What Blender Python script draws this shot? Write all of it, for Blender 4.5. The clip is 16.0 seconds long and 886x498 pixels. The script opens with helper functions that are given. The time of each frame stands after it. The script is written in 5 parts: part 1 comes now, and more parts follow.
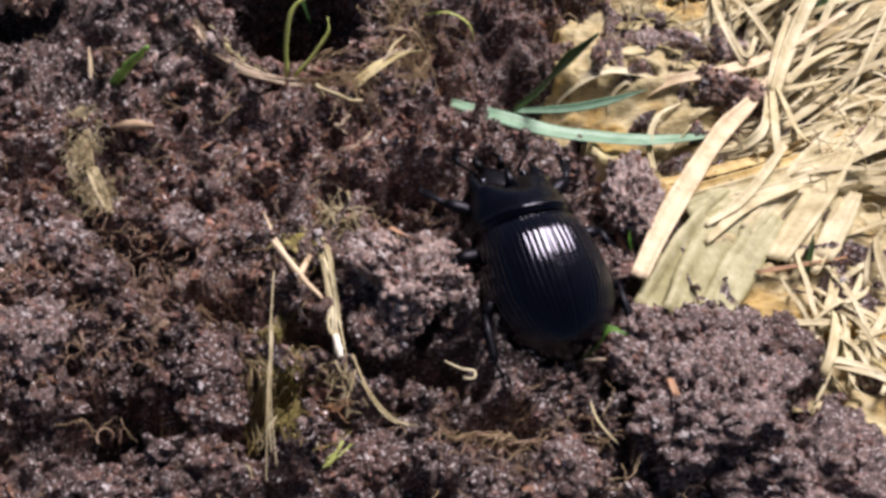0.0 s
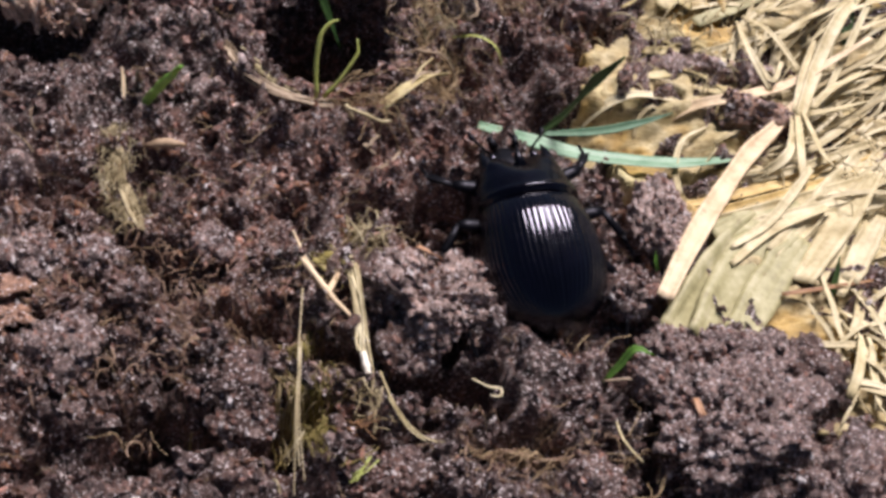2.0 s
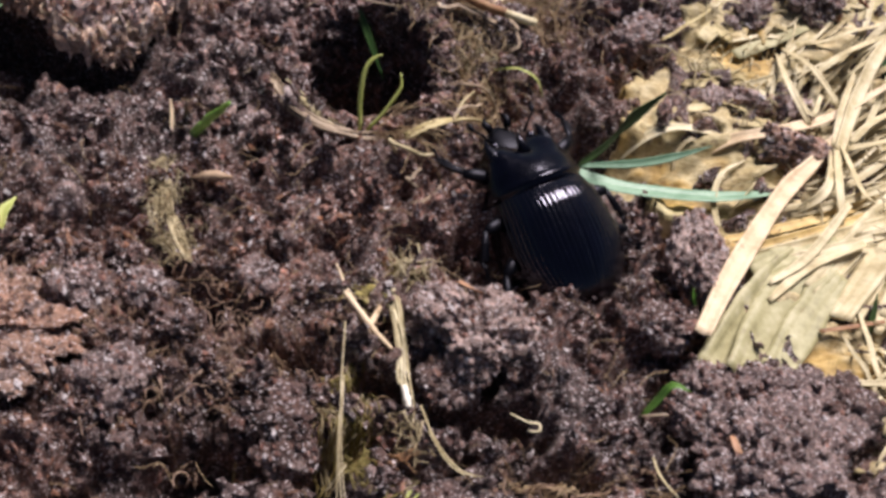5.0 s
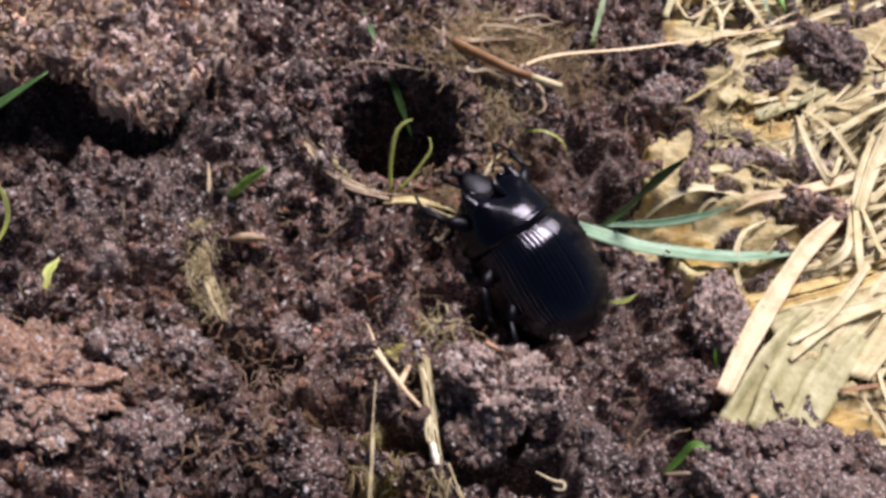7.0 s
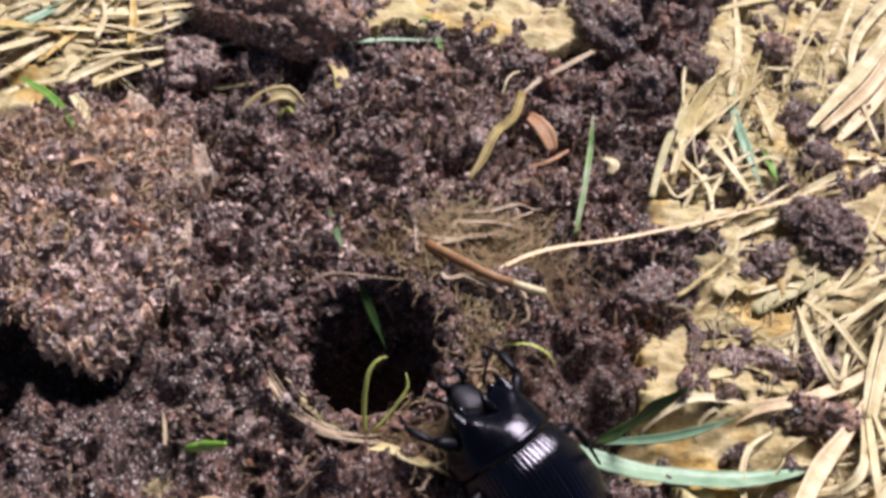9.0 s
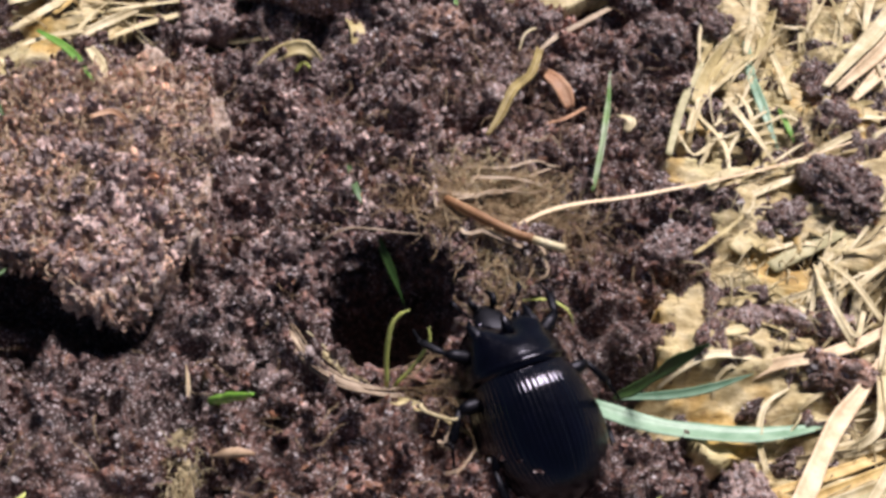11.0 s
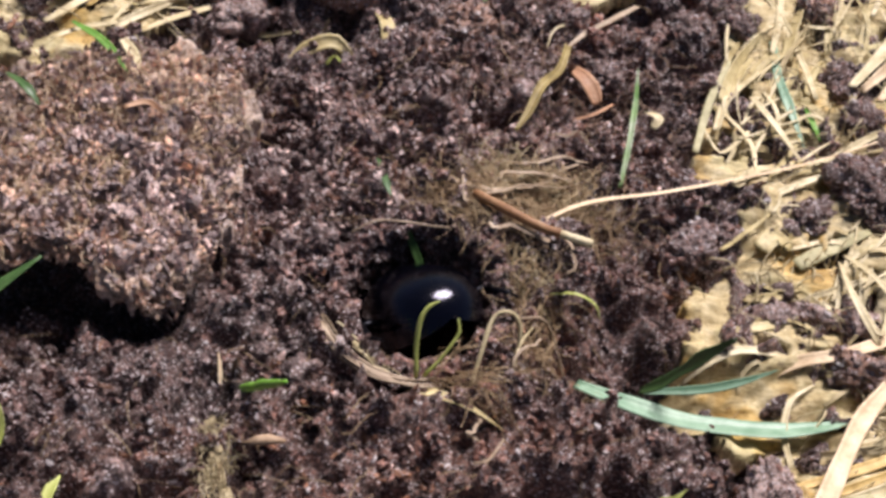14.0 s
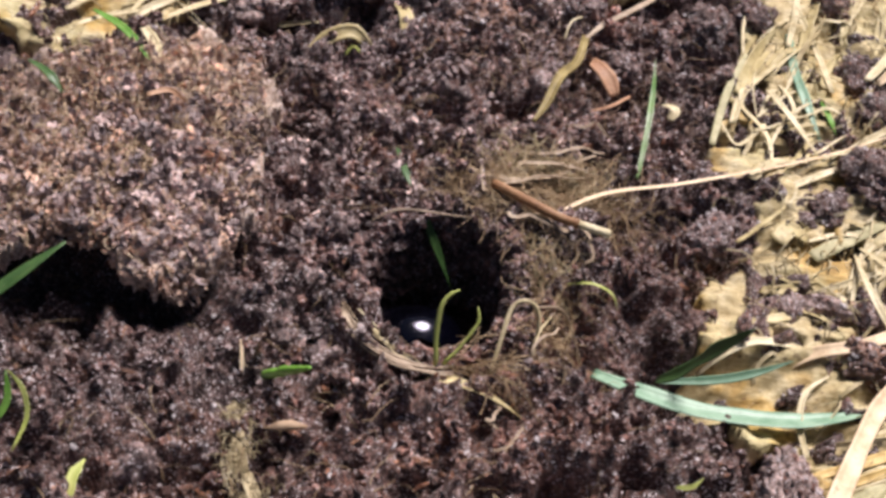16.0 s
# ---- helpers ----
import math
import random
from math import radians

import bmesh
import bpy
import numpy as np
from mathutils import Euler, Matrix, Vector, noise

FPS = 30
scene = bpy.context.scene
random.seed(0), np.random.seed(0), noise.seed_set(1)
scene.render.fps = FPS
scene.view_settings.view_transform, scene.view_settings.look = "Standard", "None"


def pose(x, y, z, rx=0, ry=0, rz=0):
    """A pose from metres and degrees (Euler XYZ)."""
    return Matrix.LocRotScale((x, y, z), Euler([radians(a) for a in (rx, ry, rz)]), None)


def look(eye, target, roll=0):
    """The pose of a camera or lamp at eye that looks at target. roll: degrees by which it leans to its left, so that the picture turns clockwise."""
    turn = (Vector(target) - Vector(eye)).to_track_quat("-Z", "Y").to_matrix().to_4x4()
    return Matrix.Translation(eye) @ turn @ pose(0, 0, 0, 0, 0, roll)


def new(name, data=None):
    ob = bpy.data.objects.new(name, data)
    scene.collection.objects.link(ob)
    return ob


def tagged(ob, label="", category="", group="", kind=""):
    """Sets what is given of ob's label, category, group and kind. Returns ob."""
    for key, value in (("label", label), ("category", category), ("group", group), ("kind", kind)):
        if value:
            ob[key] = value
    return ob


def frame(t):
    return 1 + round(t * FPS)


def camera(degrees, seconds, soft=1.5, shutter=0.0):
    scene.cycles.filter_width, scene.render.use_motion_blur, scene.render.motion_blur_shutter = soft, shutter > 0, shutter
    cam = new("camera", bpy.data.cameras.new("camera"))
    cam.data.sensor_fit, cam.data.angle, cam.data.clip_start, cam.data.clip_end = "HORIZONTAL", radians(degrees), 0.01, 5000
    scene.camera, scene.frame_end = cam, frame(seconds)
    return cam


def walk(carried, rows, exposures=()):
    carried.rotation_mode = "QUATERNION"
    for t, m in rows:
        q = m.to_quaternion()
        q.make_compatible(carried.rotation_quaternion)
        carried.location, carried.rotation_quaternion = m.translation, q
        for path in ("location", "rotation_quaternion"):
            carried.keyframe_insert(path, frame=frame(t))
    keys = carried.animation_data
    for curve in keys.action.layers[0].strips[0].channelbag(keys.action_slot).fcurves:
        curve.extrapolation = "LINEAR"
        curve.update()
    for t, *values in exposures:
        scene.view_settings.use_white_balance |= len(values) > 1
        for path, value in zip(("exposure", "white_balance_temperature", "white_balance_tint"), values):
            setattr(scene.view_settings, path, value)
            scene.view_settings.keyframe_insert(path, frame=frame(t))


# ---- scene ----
cam = camera(38.7, 16.0, soft=3.3, shutter=0.5)
PATH = [
    (0, (0.00919, -0.06286, 0.07198), (0.01214, -0.00027, -0.00596), 15.54),
    (0.5, (0.00945, -0.06382, 0.07052), (0.01169, 0.00016, -0.00630), 14.92),
    (1, (0.00897, -0.06392, 0.07096), (0.01068, -0.00002, -0.00594), 14.77),
    (1.5, (0.00876, -0.06366, 0.07204), (0.01024, -0.00015, -0.00519), 14.94),
    (2, (0.00880, -0.06400, 0.07191), (0.00970, 0.00014, -0.00481), 14.54),
    (2.5, (0.00863, -0.06387, 0.07253), (0.00927, 0.00001, -0.00440), 14.47),
    (3, (0.00822, -0.06354, 0.07266), (0.00884, 0.00023, -0.00437), 14.57),
    (3.5, (0.00824, -0.06327, 0.07344), (0.00819, -0.00020, -0.00416), 14.23),
    (4, (0.00808, -0.06317, 0.07395), (0.00766, 0.00008, -0.00350), 13.97),
    (4.2, (0.00726, -0.06295, 0.07350), (0.00649, 0.00049, -0.00379), 13.81),
    (6.3, (0.00876, -0.06566, 0.07613), (0.00400, 0.00001, 0.00086), 11.20),
    (6.5, (0.00858, -0.06602, 0.07607), (0.00314, 0.00019, 0.00133), 10.75),
    (7, (0.00735, -0.06404, 0.07765), (0.00273, 0.00160, 0.00235), 11.65),
    (7.5, (0.00604, -0.06405, 0.08044), (0.00112, 0.00182, 0.00536), 11.57),
    (8, (0.00390, -0.06078, 0.08197), (-0.00101, 0.00594, 0.00764), 11.49),
    (8.5, (0.00357, -0.05425, 0.08261), (-0.00032, 0.01401, 0.00963), 11.03),
    (9, (0.00262, -0.04663, 0.08142), (-0.00033, 0.02125, 0.00805), 10.73),
    (9.2, (0.00271, -0.04729, 0.07990), (0.00011, 0.02022, 0.00617), 10.73),
    (11.3, (0.00022, -0.04779, 0.08069), (-0.00136, 0.01820, 0.00557), 12.02),
    (11.5, (0.00036, -0.04787, 0.08063), (-0.00135, 0.01814, 0.00553), 12.00),
    (12, (-0.00044, -0.04805, 0.08057), (-0.00201, 0.01792, 0.00544), 12.32),
    (12.5, (-0.00009, -0.04788, 0.08039), (-0.00193, 0.01806, 0.00524), 12.15),
    (13, (-0.00044, -0.04860, 0.08082), (-0.00249, 0.01736, 0.00569), 12.13),
    (13.5, (-0.00031, -0.04852, 0.08063), (-0.00241, 0.01754, 0.00559), 12.11),
    (14, (-0.00091, -0.04906, 0.08073), (-0.00334, 0.01681, 0.00553), 12.10),
    (14.5, (-0.00110, -0.04898, 0.08066), (-0.00343, 0.01681, 0.00539), 12.28),
    (15, (-0.00184, -0.04971, 0.08098), (-0.00426, 0.01603, 0.00566), 12.40),
    (15.5, (-0.00173, -0.04966, 0.08056), (-0.00423, 0.01596, 0.00514), 12.36),
    (16, (-0.00215, -0.05000, 0.08095), (-0.00465, 0.01537, 0.00532), 12.48),
]
walk(cam, [(t, look(eye, target, roll)) for t, eye, target, roll in PATH], exposures=[(0.0, 0.07, 6420, 20), (16.0, 0.17, 6420, 20)])

# ---- world and light ----
SUN_AZ, SUN_EL = radians(14), radians(60)
world = bpy.data.worlds.new("sky")
scene.world = world
world.use_nodes = True
wn, wl = world.node_tree.nodes, world.node_tree.links
sky = wn.new("ShaderNodeTexSky")
sky.sky_type, sky.sun_disc = "NISHITA", False
sky.sun_elevation, sky.sun_rotation = SUN_EL, SUN_AZ
wl.new(sky.outputs[0], wn["Background"].inputs[0])
wn["Background"].inputs[1].default_value = 0.035
sun = new("sun", bpy.data.lights.new("sun", "SUN"))
sun.data.energy, sun.data.angle, sun.data.color = 5.8, radians(26), (1.0, 0.965, 0.91)
toward = Vector((math.sin(SUN_AZ) * math.cos(SUN_EL), math.cos(SUN_AZ) * math.cos(SUN_EL), math.sin(SUN_EL)))
sun.matrix_world = look(toward, (0, 0, 0))

MM = 0.001


# ---- materials ----
class Shader:
    """A node material under way."""

    def __init__(self, name):
        self.mat = bpy.data.materials.new(name)
        self.mat.use_nodes = True
        self.n, self.l = self.mat.node_tree.nodes, self.mat.node_tree.links
        self.bsdf = self.n["Principled BSDF"]
        self.where = self.n.new("ShaderNodeTexCoord").outputs["Object"]

    def noise(self, size, detail=4.0, rough=0.6, stretch=None, shift=0.0, turn=0.0):
        """Noise whose spots are about size mm across."""
        tex, src = self.n.new("ShaderNodeTexNoise"), self.where
        if stretch or shift:
            mp = self.n.new("ShaderNodeMapping")
            mp.inputs["Scale"].default_value = stretch or (1, 1, 1)
            mp.inputs["Rotation"].default_value = (0, 0, radians(turn))
            mp.inputs["Location"].default_value = (shift, shift, shift)
            self.l.new(src, mp.inputs["Vector"])
            src = mp.outputs[0]
        self.l.new(src, tex.inputs["Vector"])
        tex.inputs["Scale"].default_value = 1 / (size * MM)
        tex.inputs["Detail"].default_value, tex.inputs["Roughness"].default_value = detail, rough
        return tex.outputs["Fac"]

    def cells(self, size, out="Distance"):
        tex = self.n.new("ShaderNodeTexVoronoi")
        self.l.new(self.where, tex.inputs["Vector"])
        tex.inputs["Scale"].default_value = 1 / (size * MM)
        return tex.outputs[out]

    def ramp(self, fac, *stops):
        r = self.n.new("ShaderNodeValToRGB")
        while len(r.color_ramp.elements) < len(stops):
            r.color_ramp.elements.new(0.5)
        for el, (at, col) in zip(r.color_ramp.elements, stops):
            el.position = at
            el.color = (*col, 1) if isinstance(col, tuple) else (col, col, col, 1)
        self.l.new(fac, r.inputs[0])
        return r.outputs[0]

    def mix(self, fac, a, b, way="MIX"):
        m = self.n.new("ShaderNodeMix")
        m.data_type, m.blend_type = "RGBA", way
        for sock, v in ((m.inputs[0], fac), (m.inputs[6], a), (m.inputs[7], b)):
            if isinstance(v, (int, float)):
                sock.default_value = v
            elif isinstance(v, tuple):
                sock.default_value = (*v, 1)
            else:
                self.l.new(v, sock)
        return m.outputs[2]

    def random(self):
        return self.n.new("ShaderNodeObjectInfo").outputs["Random"]

    def island(self):
        return self.n.new("ShaderNodeNewGeometry").outputs["Random Per Island"]

    def bump(self, height, strength=0.5, mm=0.1, before=None):
        b = self.n.new("ShaderNodeBump")
        b.inputs["Strength"].default_value, b.inputs["Distance"].default_value = strength, mm * MM
        self.l.new(height, b.inputs["Height"])
        if before is not None:
            self.l.new(before, b.inputs["Normal"])
        return b.outputs[0]

    def done(self, color, rough=0.6, normal=None, spec=0.5, **more):
        for sock, v in (("Base Color", color), ("Roughness", rough), ("Normal", normal), ("Specular IOR Level", spec), *more.items()):
            if v is None:
                continue
            if isinstance(v, (int, float)):
                self.bsdf.inputs[sock].default_value = v
            elif isinstance(v, tuple):
                self.bsdf.inputs[sock].default_value = (*v, 1)
            else:
                self.l.new(v, self.bsdf.inputs[sock])
        return self.mat


def soil_material(name, dark, mid, light, per_piece=False, sparkle=False, earth=1.0):
    s = Shader(name)
    c = s.ramp(s.noise(0.55, 5, 0.8), (0.36, dark), (0.50, mid), (0.63, light))
    big = s.ramp(s.noise(9, 3, 0.6, shift=3.0), (0.35, (0.70, 0.64, 0.64)), (0.65, (1.30, 1.20, 1.14)))
    c = s.mix(1.0, c, big, "MULTIPLY")
    c = s.mix(s.ramp(s.noise(16, 4, 0.65, shift=21.0), (0.47, 0.0), (0.60, earth)), c, s.mix(1.0, c, (1.14, 0.99, 0.88), "MULTIPLY"))
    rust = s.ramp(s.noise(1.7, 4, 0.7, shift=7.0), (0.60, 0.0), (0.70, 0.4))
    c = s.mix(rust, c, (0.24, 0.115, 0.07))
    if per_piece:
        c = s.mix(1.0, c, s.ramp(s.island(), (0.0, (0.5, 0.46, 0.46)), (0.6, (1.0, 0.95, 0.95)), (1.0, (1.9, 1.7, 1.6))), "MULTIPLY")
    if sparkle:
        # A share of the grains is coloured pale to act as glints; another is rust.
        c = s.mix(s.ramp(s.island(), (0.86, 0.0), (0.87, 1.0)), c, (0.70, 0.63, 0.63))
        c = s.mix(s.ramp(s.island(), (0.79, 0.0), (0.795, 0.6), (0.82, 0.6), (0.825, 0.0)), c, (0.27, 0.145, 0.09))
    # Pale specks: light grains, and wet glints painted into the base colour.
    pale_glints = s.ramp(s.noise(0.22, 2, 0.5, shift=13.0), (0.60, 0.0), (0.635, 0.95))
    c = s.mix(pale_glints, c, (0.80, 0.71, 0.71))
    rough = s.ramp(pale_glints, (0.0, 0.40), (1.0, 0.14))
    n = s.bump(s.noise(0.4, 5, 0.8), 1.0, 0.34)
    return s.done(c, rough, n, 0.5)


SOIL = soil_material("soil", (0.013, 0.009, 0.009), (0.098, 0.063, 0.058), (0.31, 0.209, 0.188))
CRUMB = soil_material("soil_crumbs", (0.022, 0.014, 0.014), (0.117, 0.075, 0.069), (0.34, 0.231, 0.207), per_piece=True)
GRAIN = soil_material("soil_grains", (0.028, 0.019, 0.019), (0.138, 0.090, 0.084), (0.38, 0.265, 0.240), per_piece=True, sparkle=True)
CLOD = soil_material("pale_soil", (0.055, 0.039, 0.037), (0.27, 0.205, 0.19), (0.54, 0.42, 0.39), earth=0.0)
GREY = soil_material("grey_soil", (0.026, 0.018, 0.018), (0.138, 0.099, 0.096), (0.38, 0.285, 0.27), earth=0.0)
FIBRE = soil_material("fibrous_soil", (0.18, 0.13, 0.10), (0.62, 0.485, 0.38), (0.86, 0.78, 0.70), earth=0.5)


def straw_material(name, dark, mid, light, rough=0.55, fibre=0.25):
    s = Shader(name)
    c = s.ramp(s.noise(2.5, 4, 0.7), (0.3, dark), (0.5, mid), (0.7, light))
    tone = s.ramp(s.island(), (0.0, (0.6, 0.55, 0.45)), (0.5, (1.0, 0.98, 0.94)), (1.0, (1.14, 1.14, 1.10)))
    c = s.mix(1.0, c, tone, "MULTIPLY")
    c = s.mix(s.ramp(s.noise(1.1, 3, 0.6, shift=5.0), (0.62, 0.0), (0.75, 0.5)), c, (0.16, 0.09, 0.04))
    n = s.bump(s.noise(fibre, 3, 0.6), 0.5, 0.08)
    return s.done(c, rough, n, 0.4)


STRAW = straw_material("dry_straw", (0.38, 0.305, 0.16), (0.57, 0.485, 0.295), (0.72, 0.645, 0.455))


def dung_material():
    s = Shader("dried_dung")
    c = s.ramp(s.noise(2.2, 5, 0.7), (0.30, (0.30, 0.22, 0.095)), (0.48, (0.49, 0.40, 0.225)), (0.68, (0.63, 0.555, 0.38)))
    fibres = s.noise(0.45, 4, 0.7, (0.16, 1.0, 1.0), turn=-38.0)
    c = s.mix(1.0, c, s.ramp(fibres, (0.32, (0.66, 0.60, 0.46)), (0.60, (1.12, 1.10, 1.05))), "MULTIPLY")
    c = s.mix(s.ramp(s.noise(6, 3, 0.6, shift=4.0), (0.50, 0.0), (0.66, 0.35)), c, (0.52, 0.50, 0.25))
    c = s.mix(s.ramp(s.noise(0.9, 4, 0.7, shift=8.0), (0.60, 0.0), (0.67, 0.75)), c, (0.14, 0.085, 0.045))
    c = s.mix(s.ramp(s.noise(8, 3, 0.6, shift=14.0), (0.56, 0.0), (0.64, 0.8)), c, s.mix(1.0, c, (0.95, 0.74, 0.34), "MULTIPLY"))
    n = s.bump(fibres, 0.6, 0.22)
    n = s.bump(s.noise(0.4, 4, 0.7), 0.6, 0.12, n)
    return s.done(c, 0.62, n, 0.4)


DUNG = dung_material()


def beetle_material(name, blue=1.0, rough=0.13, gloss=0.55, dimple=0.0):
    s = Shader(name)
    c = s.ramp(s.noise(1.5, 3, 0.6), (0.3, (0.0005, 0.0005, 0.001)), (0.7, (0.0009, 0.0009, 0.0022 * blue)))
    r = s.ramp(s.noise(0.7, 5, 0.7), (0.35, rough), (0.75, rough + 0.10))
    n = s.bump(s.noise(0.18, 3, 0.6), 0.25, 0.02)
    if dimple:
        n = s.bump(s.noise(1.6, 2, 0.5), dimple, 0.35, n)
    return s.done(c, r, n, gloss, **{"Specular Tint": (0.84, 0.82, 1.0)})


CHITIN = beetle_material("black_chitin", 1.3, 0.10)
CHITIN_SHIELD = beetle_material("shield_chitin", 1.3, 0.15, 0.35, 0.28)
CHITIN_HORN = beetle_material("horn_chitin", 1.0, 0.24, 0.4)
CHITIN_DULL = beetle_material("dull_chitin", 0.8, 0.40, 0.22)


# ---- helpers of the scene ----
def mesh_from(name, verts, faces, material, smooth=True):
    me = bpy.data.meshes.new(name)
    verts = np.asarray(verts, dtype=np.float32)
    me.vertices.add(len(verts))
    me.vertices.foreach_set("co", verts.ravel())
    faces = np.asarray(faces, dtype=np.int32)
    k = faces.shape[1]
    me.loops.add(faces.size)
    me.loops.foreach_set("vertex_index", faces.ravel())
    me.polygons.add(len(faces))
    me.polygons.foreach_set("loop_start", np.arange(0, faces.size, k, dtype=np.int32))
    me.polygons.foreach_set("loop_total", np.full(len(faces), k, dtype=np.int32))
    me.update(calc_edges=True)
    me.validate()
    me.polygons.foreach_set("use_smooth", np.full(len(me.polygons), smooth))
    me.materials.append(material)
    return me


def thing(name, verts_mm, faces, material, label, category, group="", kind="", smooth=True, parent=None):
    ob = new(name, mesh_from(name, np.asarray(verts_mm) * MM, faces, material, smooth))
    if parent is not None:
        ob.parent = parent
    return tagged(ob, label, category, group, kind)


def part(name, verts_mm, faces, material, parent, label="", smooth=True):
    ob = new(name, mesh_from(name, np.asarray(verts_mm) * MM, faces, material, smooth))
    ob.parent = parent
    return tagged(ob, label)


def grid_faces(rows, cols, wrap=False):
    """Quads of a sheet of rows x cols points; wrap: the last column joins the first."""
    i, j = np.meshgrid(np.arange(rows - 1), np.arange(cols if wrap else cols - 1), indexing="ij")
    i, j = i.ravel(), j.ravel()
    k = (j + 1) % cols
    return np.stack([i * cols + j, i * cols + k, (i + 1) * cols + k, (i + 1) * cols + j], 1)


TABLES = {}


def lattice(x, y, size, seed):
    """Smooth noise between -1 and 1 with bumps of that size (mm) at the points x, y (arrays)."""
    if seed not in TABLES:
        TABLES[seed] = np.random.default_rng(seed).uniform(-1, 1, (256, 256))
    table = TABLES[seed]
    u, v = np.asarray(x) / size + 1000.37, np.asarray(y) / size + 1000.71
    i, j = np.floor(u).astype(int), np.floor(v).astype(int)
    f, g = u - i, v - j
    f, g = f * f * f * (f * (f * 6 - 15) + 10), g * g * g * (g * (g * 6 - 15) + 10)
    a, b = table[i % 256, j % 256], table[(i + 1) % 256, j % 256]
    c, d = table[i % 256, (j + 1) % 256], table[(i + 1) % 256, (j + 1) % 256]
    return (a * (1 - f) + b * f) * (1 - g) + (c * (1 - f) + d * f) * g


def bell(x, y, cx, cy, rx, ry, turn=0.0, power=2.0):
    """1 at the centre of an ellipse, falling to 0 well outside it; power: how flat the top and how steep the side."""
    c, s = math.cos(radians(turn)), math.sin(radians(turn))
    dx, dy = x - cx, y - cy
    d = ((dx * c + dy * s) / rx) ** 2 + ((-dx * s + dy * c) / ry) ** 2
    return np.exp(-0.6931 * np.maximum(d, 1e-9) ** (power / 2))


# ---- the ground ----
HOLE = (-4.1, 16.3, 6.9, 8.3, 8.0)


def lie(x, y, pits=True):
    """The smooth lie of the land, in mm."""
    x, y = np.asarray(x, float), np.asarray(y, float)
    z = 1.3 * lattice(x, y, 17, 1) + 0.5 * lattice(x, y, 8, 2)
    if not pits:
        return z
    x, y = x + 1.3 * lattice(x, y, 2.6, 31) + 0.5 * lattice(x, y, 1.1, 33), y + 1.3 * lattice(x, y, 2.6, 32) + 0.5 * lattice(x, y, 1.1, 34)
    z = z + 1.0 * bell(x, y, -31, 21, 13, 9, 15, 3)
    z = z - 6.5 * bell(x, y, -34, 7.5, 10.5, 5.0, 0, 6) * np.clip((y - 2.0) / 8.0, 0, 1)
    z = z - 7.0 * bell(x, y, -4.8, -22.9, 3.4, 1.5, 10, 4)
    z = z - 9.5 * bell(x, y, 4.6, -14.4, 3.0, 1.8, 20, 6)
    z = z - 8.0 * bell(x, y, 11.5, -14.8, 4.4, 1.7, 10, 6)
    z = z - 7.0 * bell(x, y, -17, -19, 3.4, 1.4, 15, 6)
    z = z - 5.5 * bell(x, y, 8.5, -1.2, 3.0, 1.2, 10, 3)
    z = z - 5.0 * bell(x, y, 16.5, -17.5, 3.2, 1.5, 10, 3)
    z = z - 4.5 * bell(x, y, 2.0, -21.5, 3.0, 1.2, 30, 4)
    z = z - 4.5 * bell(x, y, -2.5, -14.5, 2.6, 1.1, 10, 4)
    z = z - 4.5 * bell(x, y, 7.5, -20.0, 3.0, 1.0, -15, 4)
    z = z - 3.0 * bell(x, y, -27, 44.0, 5, 1.6, 10, 4)
    z = z - 2.6 * bell(x, y, 21, 14, 9, 4.5, 8, 3)
    z = z - 2.7 * bell(x, y, 26, 22, 15, 11, 0, 3)
    z = z - 4.6 * bell(x, y, 13.0, 15.0, 7.5, 4, 0, 3)
    return z


def height(x, y):
    """The height of the soil's surface, in mm."""
    x, y = np.asarray(x, float), np.asarray(y, float)
    wx, wy = x + 0.9 * lattice(x, y, 3.1, 11), y + 0.9 * lattice(x, y, 3.1, 12)
    z = lie(x, y) + 3.2 * (0.33 - np.abs(lattice(wx, wy, 4.2, 3))) + 2.2 * (0.35 - np.abs(lattice(wx, wy, 2.0, 4)))
    z = z + 0.55 * lattice(wx, wy, 1.0, 5) + 0.34 * lattice(x, y, 0.5, 6)
    cx, cy, rx, ry, turn = HOLE
    z = z - (5.0 + 4.0 * bell(x, y, 0, -19, 24, 7)) * np.clip(lattice(wx, wy, 5.5, 21) + 0.5 * lattice(x, y, 2.3, 22) - 0.35, 0, 0.5)
    rim = 1 + 0.09 * lattice(x, y, 4.0, 13) + 0.06 * lattice(x, y, 1.8, 14)
    return z - 30.0 * bell(x, y, cx, cy, rx * rim, ry * rim, turn, 9)


def spread(lo, hi, step, far):
    """Even steps between lo and hi, then ever longer ones out to far."""
    inner, out, gap = list(np.arange(lo, hi + step / 2, step)), [], step
    while sum(out, 0) < far:
        gap *= 1.35
        out.append(gap)
    beyond = np.cumsum(out)
    return np.concatenate([lo - beyond[::-1], inner, hi + beyond])


gx, gy = spread(-56, 52, 0.3, 40000), spread(-38, 86, 0.3, 40000)
GX, GY = np.meshgrid(gx, gy)
near = np.clip((140 - np.maximum(np.abs(GX), np.abs(GY - 24))) / 40, 0, 1)
GZ = height(GX, GY) * near
ground = thing("ground", np.stack([GX.ravel(), GY.ravel(), GZ.ravel()], 1), grid_faces(len(gy), len(gx)), SOIL,
               "dark crumbly brown soil with a beetle burrow in it", "ground", kind="structure")


